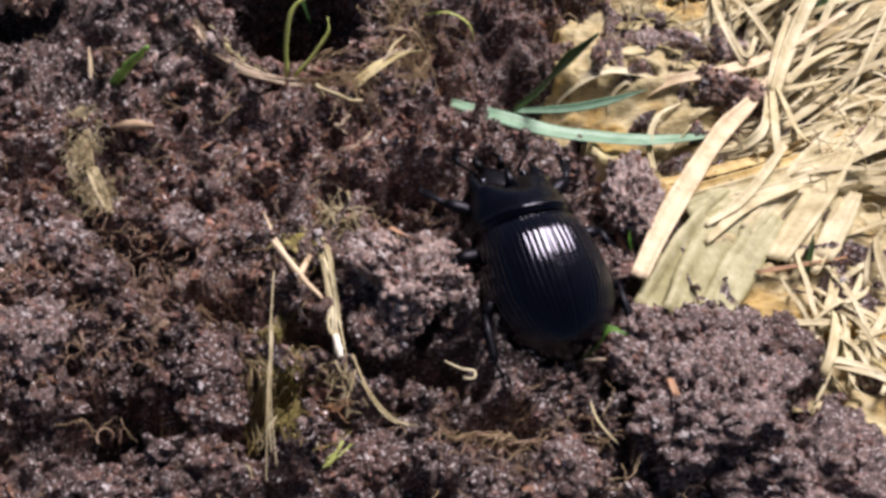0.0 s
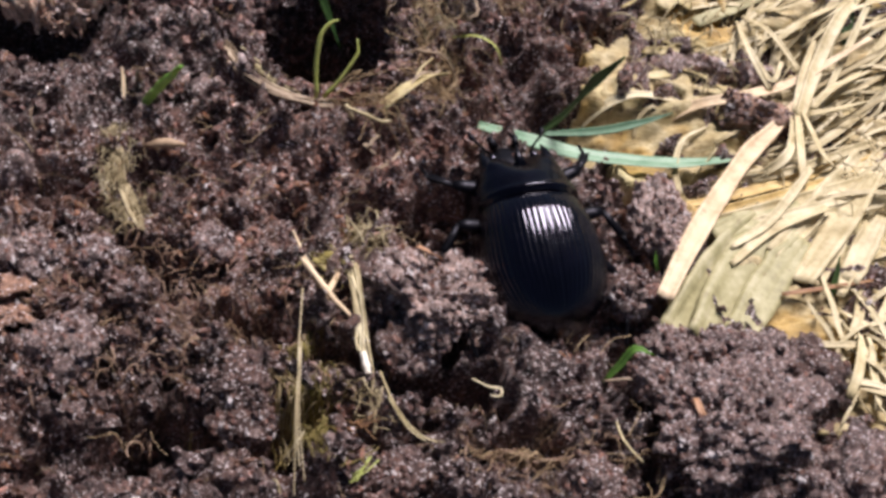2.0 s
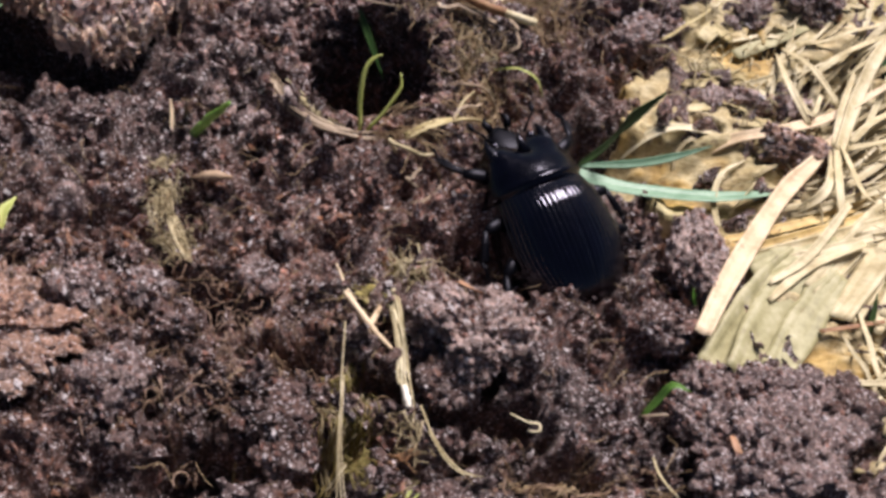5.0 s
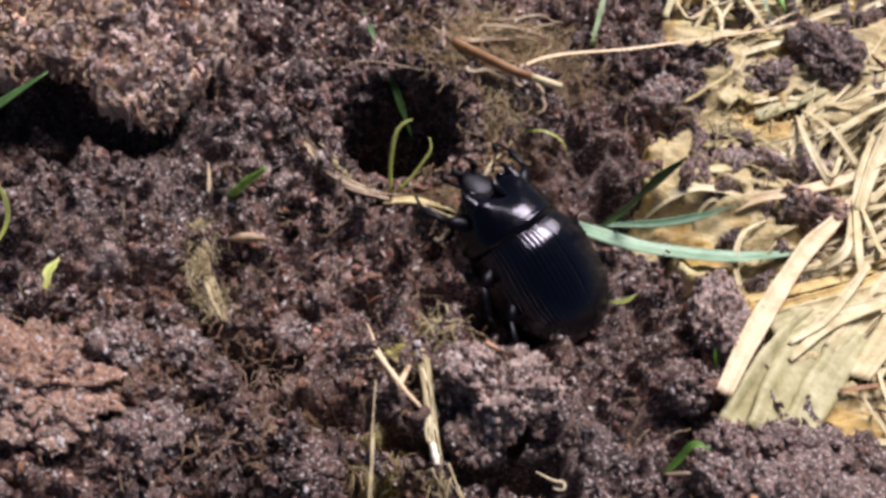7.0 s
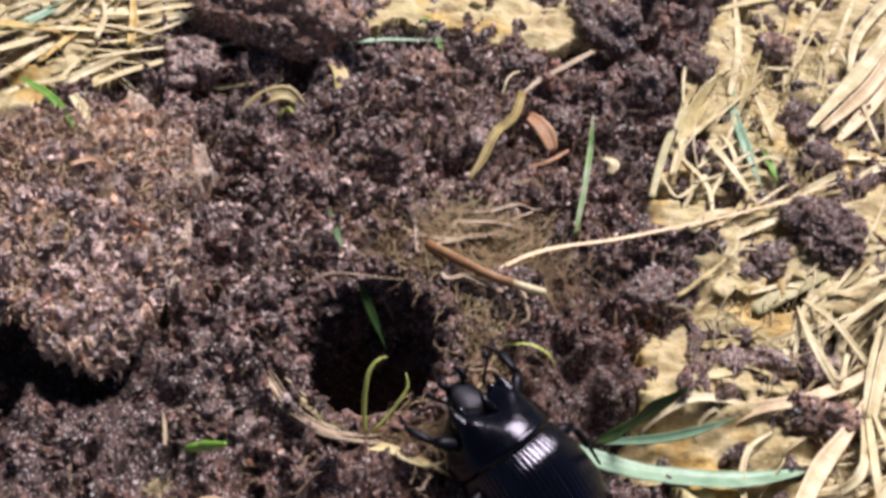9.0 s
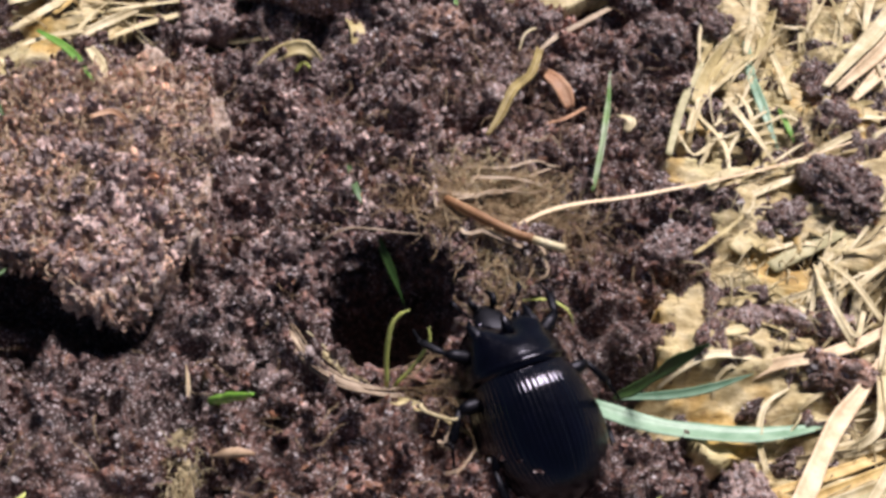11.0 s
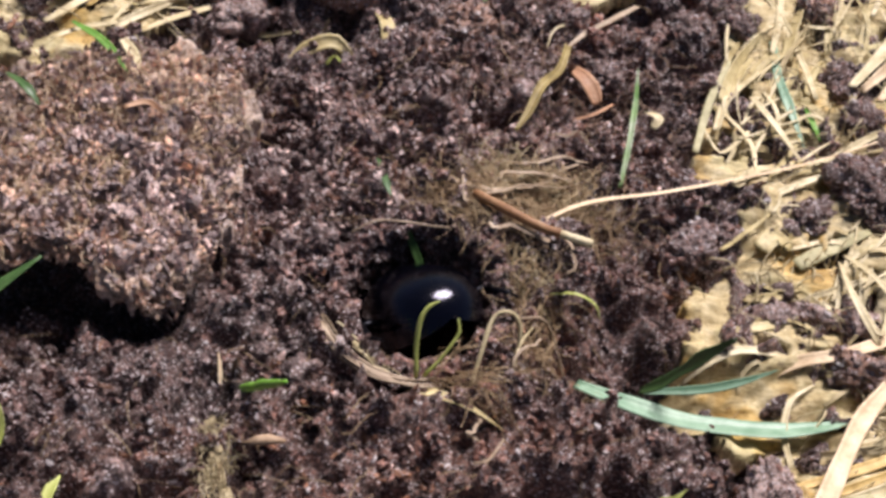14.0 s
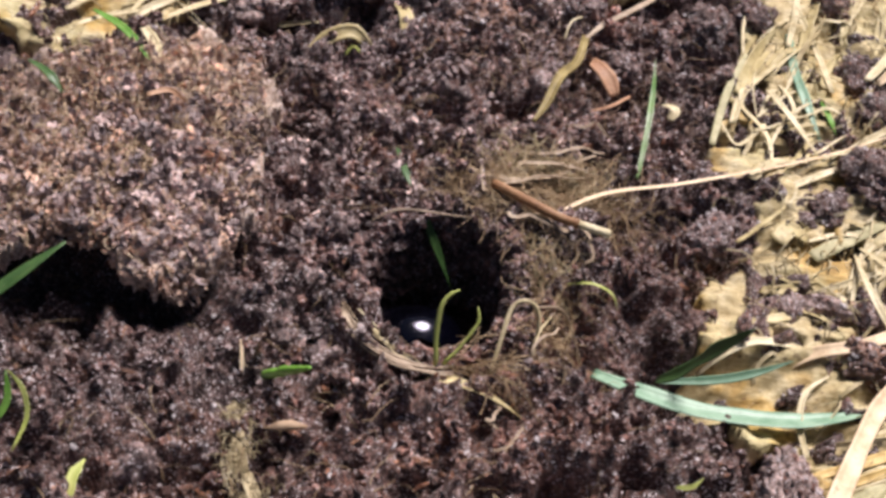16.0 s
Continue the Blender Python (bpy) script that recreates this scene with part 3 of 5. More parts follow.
def bundle(name, points, count, reach, radius, material, label, category, group="", kind="", frayed=0.5):
    """Thin fibres lying side by side along a line; reach: how far they stray from it."""
    BLADES[0] += 1
    r = np.random.default_rng(700 + BLADES[0])
    middle = curve_through(points, 40)
    verts, faces, at = [], [], 0
    for n in range(count):
        a, b = sorted((int(39 * frayed * r.uniform(0, 1)), 39 - int(39 * frayed * r.uniform(0, 1))))
        line = middle[a : max(b, a + 6)].copy()
        m = len(line)
        off = r.normal(0, 0.5, 3) * np.array((1, 1, 0.15 if kind else 0.35)) * reach
        drift = r.normal(0, 0.7 if kind else 0.35, 3) * np.array((1, 1, 0.2)) * reach
        line += off + np.linspace(-1, 1, m)[:, None] * drift
        for axis in range(3):
            line[:, axis] += 0.22 * reach * lattice(np.arange(m) * 0.3, n * 5.0 + axis * 9 + BLADES[0], 1.5, 83)
        thick = radius * r.uniform(0.5, 1.5) * np.linspace(1.0, 0.6, m)
        v, f = tube(line.tolist(), thick.tolist(), 5, r.uniform(0.4, 1.0))
        verts.append(v)
        faces.append(f + at)
        at += len(v)
    return thing(name, np.concatenate(verts), np.concatenate(faces), material, label, category, group, kind)


# ---- green plants ----
leaf_clump = tagged(new("leaf_clump"), "clump of broad blue-green leaf blades lying over soil and straw", "plant")
blade("leaf", [(10.1, 14.8, -5.0), (14.1, 13.2, -3.8), (18.3, 12.3, -3.2), (22.4, 12.3, -2.7), (26.9, 12.9, -2.2), (31.6, 14.9, -2.0), (34.3, 16.4, -2.0)], 2.15, LEAF_BLUE, "broad blue-green blade", "", parent=leaf_clump)
blade("leaf", [(15.5, 15.6, -5.0), (20.1, 16.5, -4.0), (23.1, 17.4, -3.0), (26.4, 19.1, -2.0)], 0.8, LEAF_TEAL, "narrow blue-green blade", "", parent=leaf_clump)
blade("leaf", [(15.5, 15.7, -5.0), (17.0, 14.6, -1.5), (18.2, 13.5, 3.5), (19.9, 12.9, 8.0)], 1.5, LEAF_DARK, "dark green folded blade", "", parent=leaf_clump)
blade("grass_blade", [(10.6, 33.6, 0.3), (10.7, 37.9, 1.6), (10.6, 42.8, 2.6), (10.2, 46.6, 3.7)], 0.6, LEAF_TIP, "green grass blade with a bleached tip growing from soil", "grass", group="grass sprouts")
rod("grass_blade", [(-16.8, 4.4, -3.0), (-14.8, 2.3, 1.7), (-12.8, 0.1, 6.2), (-11.1, -1.7, 9.8)], (0.2, 0.36, 0.36, 0.12), LEAF_BRIGHT, "short bright green grass blade bent over the soil", "grass", group="grass sprouts")
rod("grass_blade", [(-2.9, 7.3, 0.9), (-3.5, 8.6, 3.0), (-3.6, 9.9, 5.0), (-3.1, 10.7, 5.9), (-2.5, 11.0, 6.2)], (0.17, 0.19, 0.19, 0.16, 0.06), LEAF_YELLOW, "curled yellow-green sprout at the burrow's rim", "grass", group="grass sprouts")
rod("grass_blade", [(-2.4, 7.7, 0.9), (-1.3, 8.8, 2.4), (-0.6, 10.0, 4.0), (-0.9, 10.9, 4.9)], (0.15, 0.16, 0.13, 0.05), LEAF_YELLOW, "thin green sprout at the burrow's rim", "grass", group="grass sprouts")
blade("grass_blade", [(-7.3, 23.0, 0.4), (-5.9, 22.4, -2.1), (-3.45, 20.6, -5.6)], 0.9, LEAF_DARK, "dark green blade hanging into the burrow", "grass", group="grass sprouts")
blade("grass_blade", [(-11.1, 29.4, 0.9), (-9.9, 26.6, 1.4), (-8.9, 24.8, 1.4)], 0.7, LEAF_DARK, "short dark green blade behind the burrow", "grass", group="grass sprouts")
blade("grass_blade", [(6.2, 20.1, -0.6), (8.2, 20.0, 0.3), (10.0, 19.9, -0.3), (10.9, 19.7, -1.9)], 0.34, LEAF_YELLOW, "thin arched yellow-green sprout", "grass", group="grass sprouts")
blade("grass_blade", [(23.0, -11.3, -1.2), (23.8, -10.4, 0.1), (24.5, -9.7, 1.4), (25.9, -9.8, 1.3)], 0.55, LEAF_GREEN, "small kinked green sprout between clods", "grass", group="grass sprouts")
blade("grass_blade", [(-32.3, -6.5, 0.5), (-31.9, -5.2, 1.7), (-32.5, -3.8, 3.1)], 0.55, LEAF_GREEN, "green sprout growing from the soil", "grass", group="grass sprouts")
blade("grass_blade", [(-30.4, -8.4, 0.2), (-30.1, -6.1, 1.3), (-30.9, -4.6, 2.5), (-32.4, -3.7, 3.0)], 0.45, LEAF_YELLOW, "arched yellow-green sprout growing from the soil", "grass", group="grass sprouts")
blade("grass_blade", [(-25.2, -10.8, 0.2), (-25.5, -9.3, 0.6), (-25.2, -7.8, 0.8)], 0.9, LEAF_YELLOW, "small pale green shoot in the soil", "grass", group="grass sprouts")
blade("grass_blade", [(-38.6, 1.7, 0.0), (-36.8, 3.0, 1.5), (-34.4, 5.3, 3.2), (-32.5, 7.4, 4.6)], 1.9, LEAF_DARK, "dark green leaf blade in the shaded pit", "grass", group="grass sprouts")
blade("grass_blade", [(-41.4, 35.2, 3.0), (-37.4, 32.6, 3.9), (-34.0, 29.5, 4.0)], 0.8, LEAF_GREEN, "green blade among dry straw", "grass", group="grass sprouts")
blade("grass_blade", [(-43.8, 26.5, 3.4), (-41.0, 24.3, 4.6), (-39.2, 23.1, 3.8)], 0.8, LEAF_DARK, "green blade lying on the soil heap", "grass", group="grass sprouts")
blade("grass_blade", [(-47.4, 41.1, 1.4), (-43.7, 45.8, 1.9), (-40.0, 54.2, 1.5)], 1.1, LEAF_BLUE, "long blue-green blade lying on straw", "grass", group="grass sprouts")
blade("grass_blade", [(-17.5, 50.5, 1.6), (-11.3, 52.5, 2.3), (-5.4, 55.0, 1.9)], 0.7, LEAF_BLUE, "flat blue-green blade lying over the crust", "grass", group="grass sprouts")
blade("grass_blade", [(23.9, 62.8, 0.6), (24.5, 55.1, 0.9), (25.9, 49.1, 1.2), (27.7, 44.6, 0.4)], 0.95, LEAF_BLUE, "long green blade lying over the dung", "grass", group="grass sprouts")
blade("grass_blade", [(27.7, 50.6, 0.5), (28.3, 47.8, 0.9), (29.2, 46.2, 0.4)], 0.9, LEAF_GREEN, "short green blade on the dung", "grass", group="grass sprouts")
blade("grass_blade", [(39.6, 0.7, -0.5), (39.5, 1.9, 0.7), (39.3, 3.0, 2.3)], 0.7, LEAF_DARK, "short dark green blade poking through straw", "grass", group="grass sprouts")
blade("grass_blade", [(41.6, 31.7, -0.3), (41.3, 34.1, 1.1), (41.8, 38.1, 2.4)], 1.0, LEAF_DARK, "dark green blade between straws", "grass", group="grass sprouts")
blade("grass_blade", [(26.3, -1.4, -0.5), (25.6, -0.7, 0.5), (25.3, -0.1, 1.2)], 0.4, LEAF_GREEN, "tiny green sprout beside the straw", "grass", group="grass sprouts")
blade("grass_blade", [(16.7, 2.1, 0.7), (17.8, 2.2, 1.2), (18.6, 3.1, 1.4)], 0.4, LEAF_YELLOW, "tiny yellow-green sprout in the soil", "grass", group="grass sprouts")
blade("grass_blade", [(-9.6, 60.2, 1.4), (-6.7, 55.9, 1.8), (-5.1, 52.5, 1.2)], 0.5, LEAF_GREEN, "thin green stalk behind the burrow", "grass", group="grass sprouts")


# ---- sticks and roots ----
rod("twig", [(-2.1, 27.6, 1.4), (0.8, 26.2, 1.9), (3.9, 24.9, 2.2), (5.9, 24.5, 2.3)], (0.42, 0.46, 0.44, 0.42), BARK, "short reddish-brown twig above the burrow", "twig")
rod("twig", [(5.2, 24.6, 2.2), (7.0, 24.4, 2.2), (8.7, 24.5, 2.0)], (0.36, 0.40, 0.36), STRAW_PALE, "bleached broken twig end", "twig")
rod("root", [(13.5, -15.7, 1.6), (14.8, -16.1, 1.8), (15.6, -16.0, 1.8), (15.7, -16.5, 1.7), (15.0, -16.6, 1.6)], (0.07, 0.1, 0.1, 0.06), STRAW_PALE, "short curled white root", "root", group="pale roots")
kicked_root = rod("root", [(1.3, 8.1, 0.0), (1.5, 10.3, 2.0), (1.7, 12.5, 3.6), (2.5, 13.2, 4.2), (3.6, 13.2, 3.8), (4.2, 12.4, 2.6), (4.2, 11.3, 0.6)], (0.14, 0.18, 0.18, 0.17, 0.16, 0.14, 0.1), STRAW_PALE, "arched pale root beside the burrow", "root", group="pale roots")
rod("root", [(3.7, 15.0, 1.6), (5.8, 16.6, 0.2), (7.4, 16.7, -2.3), (9.0, 15.2, -5.0), (9.6, 15.0, -5.6)], (0.12, 0.11, 0.09, 0.09, 0.06), BARK_PALE, "thin drooping root beside the burrow", "root", group="pale roots")
rod("root", [(4.3, 9.8, 1.2), (4.4, 12.2, 1.9), (5.1, 14.2, 1.9)], (0.1, 0.12, 0.07), STRAW, "short pale root beside the burrow", "root", group="pale roots")
rod("root", [(-11.5, 10.8, 1.3), (-9.0, 8.0, 1.9), (-6.0, 7.0, 1.4), (-3.0, 7.2, 0.9), (-0.5, 8.7, 0.5)], (0.05, 0.1, 0.12, 0.09, 0.05), BARK_PALE, "thin fibre along the burrow's rim", "root", group="pale roots")
rod("root", [(-11.5, 9.8, 1.3), (-8.9, 7.3, 1.7), (-5.9, 6.4, 1.4), (-2.9, 6.8, 0.9), (-0.7, 7.7, 0.6)], (0.05, 0.1, 0.12, 0.09, 0.05), BARK_PALE, "thin fibre along the burrow's rim", "root", group="pale roots")
rod("root", [(-11.5, 9.4, 1.3), (-8.8, 7.1, 1.4), (-5.8, 6.2, 1.4), (-2.9, 6.6, 0.9), (-1.1, 7.2, 0.5)], (0.05, 0.1, 0.12, 0.09, 0.05), BARK_PALE, "thin fibre along the burrow's rim", "root", group="pale roots")
rod("root", [(-11.4, 20.6, 0.5), (-9.6, 21.7, 1.4), (-6.7, 22.4, 1.4), (-3.4, 23.4, 0.9)], (0.06, 0.1, 0.1, 0.06), BARK_PALE, "thin brown root across the burrow's edge", "root", group="pale roots")
rod("root", [(3.7, 54.8, 0.9), (1.7, 52.0, 1.7), (1.4, 49.6, 1.0)], (0.1, 0.14, 0.08), STRAW_PALE, "thin curled white root", "root", group="pale roots")
rod("root", [(23.0, -11.3, -1.0), (24.7, -11.1, -0.3), (27.1, -10.8, -0.6)], (0.1, 0.13, 0.07), BARK_PALE, "fine brown root between clods", "root", group="pale roots")
rod("root", [(24.2, -14.6, -0.9), (24.8, -16.3, -0.4), (26.3, -17.6, -0.5)], (0.07, 0.11, 0.06), STRAW, "short yellow root in the soil", "root", group="pale roots")
blade("dead_grass", [(-4.2, 29.1, 1.0), (0.1, 29.4, 1.2), (6.9, 34.8, 0.3)], 0.9, BARK_PALE, "matted strip of dead tan grass above the burrow", "grass", group="dead grass strips")
blade("dead_grass", [(-2.1, 27.4, 1.2), (2.1, 29.4, 1.5), (8.2, 32.6, 0.3)], 0.7, BARK_PALE, "matted strip of dead tan grass above the burrow", "grass", group="dead grass strips")
blade("dead_grass", [(-1.4, 32.2, 1.0), (2.5, 33.9, 1.3), (7.3, 36.3, 0.1)], 0.5, BARK_PALE, "matted strip of dead tan grass above the burrow", "grass", group="dead grass strips")
blade("dead_grass", [(-0.2, 24.7, 1.4), (3.4, 24.7, 1.4), (7.4, 26.5, 0.4)], 0.6, BARK_PALE, "matted strip of dead tan grass above the burrow", "grass", group="dead grass strips")
blade("dead_grass", [(3.2, 37.8, 0.6), (5.7, 39.1, 1.0), (8.0, 37.2, 0.2)], 0.3, BARK_PALE, "matted strip of dead tan grass above the burrow", "grass", group="dead grass strips")
blade("dead_grass", [(-0.8, 30.1, 1.1), (1.2, 31.2, 1.8), (5.5, 32.8, 0.6)], 0.5, BARK_PALE, "matted strip of dead tan grass above the burrow", "grass", group="dead grass strips")
blade("dead_grass", [(-4.2, 30.4, 1.1), (-3.1, 26.4, 1.9), (-1.5, 26.8, 0.9)], 0.3, BARK_PALE, "matted strip of dead tan grass above the burrow", "grass", group="dead grass strips")
blade("dead_grass", [(6.4, 25.7, 0.9), (7.2, 23.2, 0.9), (6.9, 21.1, 0.2)], 0.5, BARK_PALE, "thin drooping strip of dead tan grass beside the burrow", "grass", group="dead grass strips")
blade("dead_grass", [(6.0, 14.1, 0.8), (4.7, 11.5, 2.2), (4.8, 9.4, 1.2)], 0.3, BARK_PALE, "thin drooping strip of dead tan grass beside the burrow", "grass", group="dead grass strips")
blade("dead_grass", [(2.4, 5.4, 0.4), (1.8, 4.0, 0.9), (2.8, 3.6, 0.4)], 0.4, BARK_PALE, "thin drooping strip of dead tan grass beside the burrow", "grass", group="dead grass strips")
blade("dead_grass", [(4.6, 3.7, 1.1), (4.0, 1.5, 1.5), (2.7, 0.7, 0.9)], 0.3, BARK_PALE, "thin drooping strip of dead tan grass beside the burrow", "grass", group="dead grass strips")
rod("dry_stick", [(-1.0, -8.0, 1.1), (0.4, -9.1, 1.0), (2.0, -10.4, 0.8), (3.4, -11.5, 0.5), (4.7, -12.2, 0.3)], (0.10, 0.22, 0.24, 0.2, 0.14), STRAW_PINK, "thin straight dry stick lying across another", "stick", group="dry sticks")
rod("dry_stick", [(-1.2, -6.7, 1.4), (-0.2, -8.2, 1.3), (1.1, -9.5, 1.0)], (0.06, 0.12, 0.08), STRAW_PINK, "split end of a thin dry stalk", "stick", group="dry sticks")
bundle("dry_stick", [(3.3, -7.4, 1.1), (4.2, -9.4, 1.0), (5.0, -11.5, 0.7), (5.7, -13.9, 0.5), (6.6, -16.3, 0.3)], 11, 0.45, 0.14, STRAW_PALE, "fibrous dry stalk with a frayed white end", "stick", group="dry sticks", frayed=0.3)
rod("dry_stick", [(2.8, -8.9, 0.5), (2.4, -11.1, 0.4), (2.0, -13.1, -0.1)], (0.2, 0.3, 0.24), STRAW_PINK, "short pinkish broken stalk on the soil", "stick", group="dry sticks")
rod("dry_stick", [(6.0, -15.0, 0.5), (6.4, -15.9, 0.5), (6.7, -16.5, 0.4)], (0.22, 0.3, 0.2), WHITE_STALK, "broken white end of a dry stalk", "stick", group="dry sticks")
blade("moss", [(1.1, -7.7, 0.3), (2.1, -8.2, 0.5), (3.2, -8.6, 0.2)], 1.8, OLIVE, "yellow scrap of dead moss under the sticks", "moss", group="dead moss")
bundle("root", [(6.6, -15.3, 1.2), (8.5, -18.8, 1.6), (10.5, -20.9, 1.8), (12.0, -21.3, 1.8), (13.6, -21.0, 1.6)], 3, 0.16, 0.065, STRAW, "thin pale root trailing over the soil", "root", group="pale roots", frayed=0.35)
bundle("root", [(0.8, -11.3, 1.4), (1.9, -17.0, 1.6), (2.8, -21.4, 1.8), (3.8, -25.0, 1.8), (4.6, -27.6, 1.8)], 3, 0.22, 0.045, MOSS, "long thin pale root on the soil", "root", group="pale roots", frayed=0.25)
bundle("moss", [(0.6, -7.0, 0.5), (2.0, -8.1, 0.7), (3.1, -8.7, 0.3)], 22, 1.3, 0.05, OLIVE, "yellow scrap of dead moss under the sticks", "moss", group="dead moss", kind='stuff', frayed=0.9)
bundle("moss", [(3.2, -5.9, 0.9), (3.8, -5.0, 1.4), (4.7, -3.9, 1.1)], 24, 1.0, 0.05, MOSS, "brown tuft of dead rootlets above a stick", "moss", group="dead moss", kind='stuff', frayed=0.8)
bundle("moss", [(5.8, -22.9, 1.4), (7.1, -23.7, 1.8), (8.5, -23.4, 1.8)], 10, 0.7, 0.05, OLIVE, "yellow-green strands of moss on the soil", "moss", group="dead moss", kind='stuff', frayed=0.7)
bundle("moss", [(8.6, -23.3, 1.8), (8.1, -24.4, 1.8), (7.3, -25.4, 1.6)], 4, 0.3, 0.09, LEAF_YELLOW, "yellow-green strands of moss on the soil", "moss", group="dead moss", kind='stuff', frayed=0.4)
bundle("moss", [(5.5, -20.7, 0.4), (6.7, -20.8, 0.7), (8.2, -19.4, 0.1)], 16, 0.8, 0.05, BARK, "rust-brown fibres lying on the soil", "moss", group="dead moss", kind='stuff', frayed=0.8)
bundle("moss", [(6.7, -16.7, -0.3), (7.4, -18.7, 0.3), (8.2, -20.2, 0.1)], 18, 1.0, 0.05, MOSS, "pale rootlets below a dry stalk", "moss", group="dead moss", kind='stuff', frayed=0.8)
blade("moss", [(-17.0, -0.2, 0.2), (-15.5, -3.1, 0.5), (-14.2, -5.5, 0.4)], 1.0, MOSS, "flat scrap of pale dead moss on the soil", "moss", group="dead moss", fold=0.1)
blade("moss", [(-14.2, -5.4, 0.3), (-12.9, -7.4, 0.5), (-11.5, -9.3, 0.5)], 1.2, MOSS, "flat scrap of pale dead moss on the soil", "moss", group="dead moss", fold=0.1)
blade("grass_blade", [(-17.1, 2.8, 0.1), (-17.4, 3.7, 1.0), (-17.8, 4.6, 1.9)], 0.35, STRAW_PINK, "withered pinkish shoot standing in the soil", "grass", group="grass sprouts")
bundle("bark_strip", [(-12.0, 10.7, 1.3), (-9.1, 7.7, 1.7), (-6.1, 6.7, 1.3), (-2.9, 6.9, 1.0), (-0.0, 8.2, 0.7)], 9, 0.5, 0.09, BARK_PALE, "pale fibrous strip curled round the burrow's rim", "bark", frayed=0.55)
blade("bark_strip", [(-11.5, 10.1, 1.4), (-8.6, 7.6, 1.7), (-5.9, 6.8, 1.3), (-3.1, 7.1, 0.9)], 0.6, BARK_PALE, "pale curled strip of bark at the burrow's rim", "bark")
bundle("bark_strip", [(-9.6, 10.0, 1.3), (-6.8, 8.0, 1.3), (-4.1, 7.6, 0.7)], 10, 0.6, 0.08, STRAW_PALE, "pale frayed strip at the burrow's rim", "bark", frayed=0.5)


# ---- dry leaves and chips ----
blade("dry_leaf", [(9.5, 58.6, 1.8), (7.0, 54.5, 2.4), (4.7, 51.7, 2.2), (3.2, 49.2, 1.9)], 0.8, BARK_PALE, "pale withered leaf base lying on soil", "leaf", group="dry leaves")
blade("dry_leaf", [(3.2, 48.8, 2.6), (2.9, 44.9, 2.6), (1.6, 41.6, 3.0), (1.0, 38.4, 2.3), (0.2, 36.0, 1.9)], 0.95, DRY_OLIVE, "withered olive leaf lying on soil", "leaf", group="dry leaves", fold=0.6)
blade("dry_leaf", [(4.2, 47.6, 0.9), (5.7, 45.8, 1.4), (6.6, 44.9, 0.9), (7.3, 43.9, 0.4)], 1.7, DRY_RED, "curled reddish-brown leaf flake", "leaf", group="dry leaves")
blade("dry_leaf", [(5.1, 41.1, 0.1), (7.1, 42.2, 0.5), (8.8, 44.6, 0.3)], 0.6, DRY_RED, "narrow curled reddish leaf flake", "leaf", group="dry leaves")
blade("dry_leaf", [(-22.1, 39.8, -0.4), (-20.8, 41.5, 0.9), (-18.6, 42.5, 1.6), (-16.7, 42.0, 0.7)], 1.5, DRY_LEAF, "curled pale yellow leaf on dark soil", "leaf", group="dry leaves")
blade("dry_leaf", [(-18.8, 40.8, -0.0), (-18.1, 41.3, 0.8), (-17.2, 40.7, 0.3)], 0.8, LEAF_YELLOW, "small yellow-green leaf scrap", "leaf", group="dry leaves")
blade("dry_leaf", [(-16.7, 49.8, 1.0), (-14.5, 46.7, 1.8), (-14.0, 44.7, 1.1)], 1.6, DRY_LEAF, "curled dry yellow leaf on the soil", "leaf", group="dry leaves")
blade("dry_leaf", [(-16.7, 58.4, 2.4), (-15.0, 55.6, 3.1), (-15.0, 54.5, 2.0)], 1.9, DRY_RED, "reddish-brown dead leaf on pale crust", "leaf", group="dry leaves")
blade("dry_leaf", [(12.1, 44.7, 0.1), (13.2, 43.9, 0.5), (13.0, 42.9, -0.1)], 1.2, STRAW_PALE, "small cream-coloured leaf flake", "flake", group="flakes")
rod("wood_chip", [(-13.9, -1.8, 0.8), (-12.5, -1.2, 1.0), (-10.9, -0.9, 1.0)], (0.08, 0.42, 0.4, 0.1), CHIP_TAN, "orange-brown wood chip lying on soil", "chip", group="chips")
blade("wood_chip", [(28.8, -13.2, 2.2), (29.2, -14.4, 2.4), (29.8, -15.0, 2.0)], 0.5, DRY_RED, "thin brown chip stuck to a clod", "chip", group="chips")
blade("wood_chip", [(7.8, -7.5, 3.9), (8.7, -7.9, 4.0), (9.7, -7.8, 3.6)], 0.8, DRY_RED, "brown chip lying on a clod", "chip", group="chips")
blade("wood_chip", [(-31.9, 23.3, 6.0), (-30.4, 24.6, 5.9), (-28.7, 23.9, 5.8)], 0.5, DRY_RED, "thin brown fibre on the soil heap", "chip", group="chips")
pushed_leaf = blade("dry_leaf", [(2.3, 7.7, 1.2), (3.8, 9.4, 2.2), (5.2, 11.7, 1.9), (6.7, 14.2, 0.5)], 1.3, DRY_LEAF, "dry pale leaf lying below the burrow", "leaf", group="dry leaves")
blade("wood_chip", [(-2.7, -27.3, -0.2), (-3.6, -22.8, -7.3), (-3.8, -21.6, -3.2)], 0.9, DRY_LEAF, "pale dry chip in the soil", "chip", group="chips")


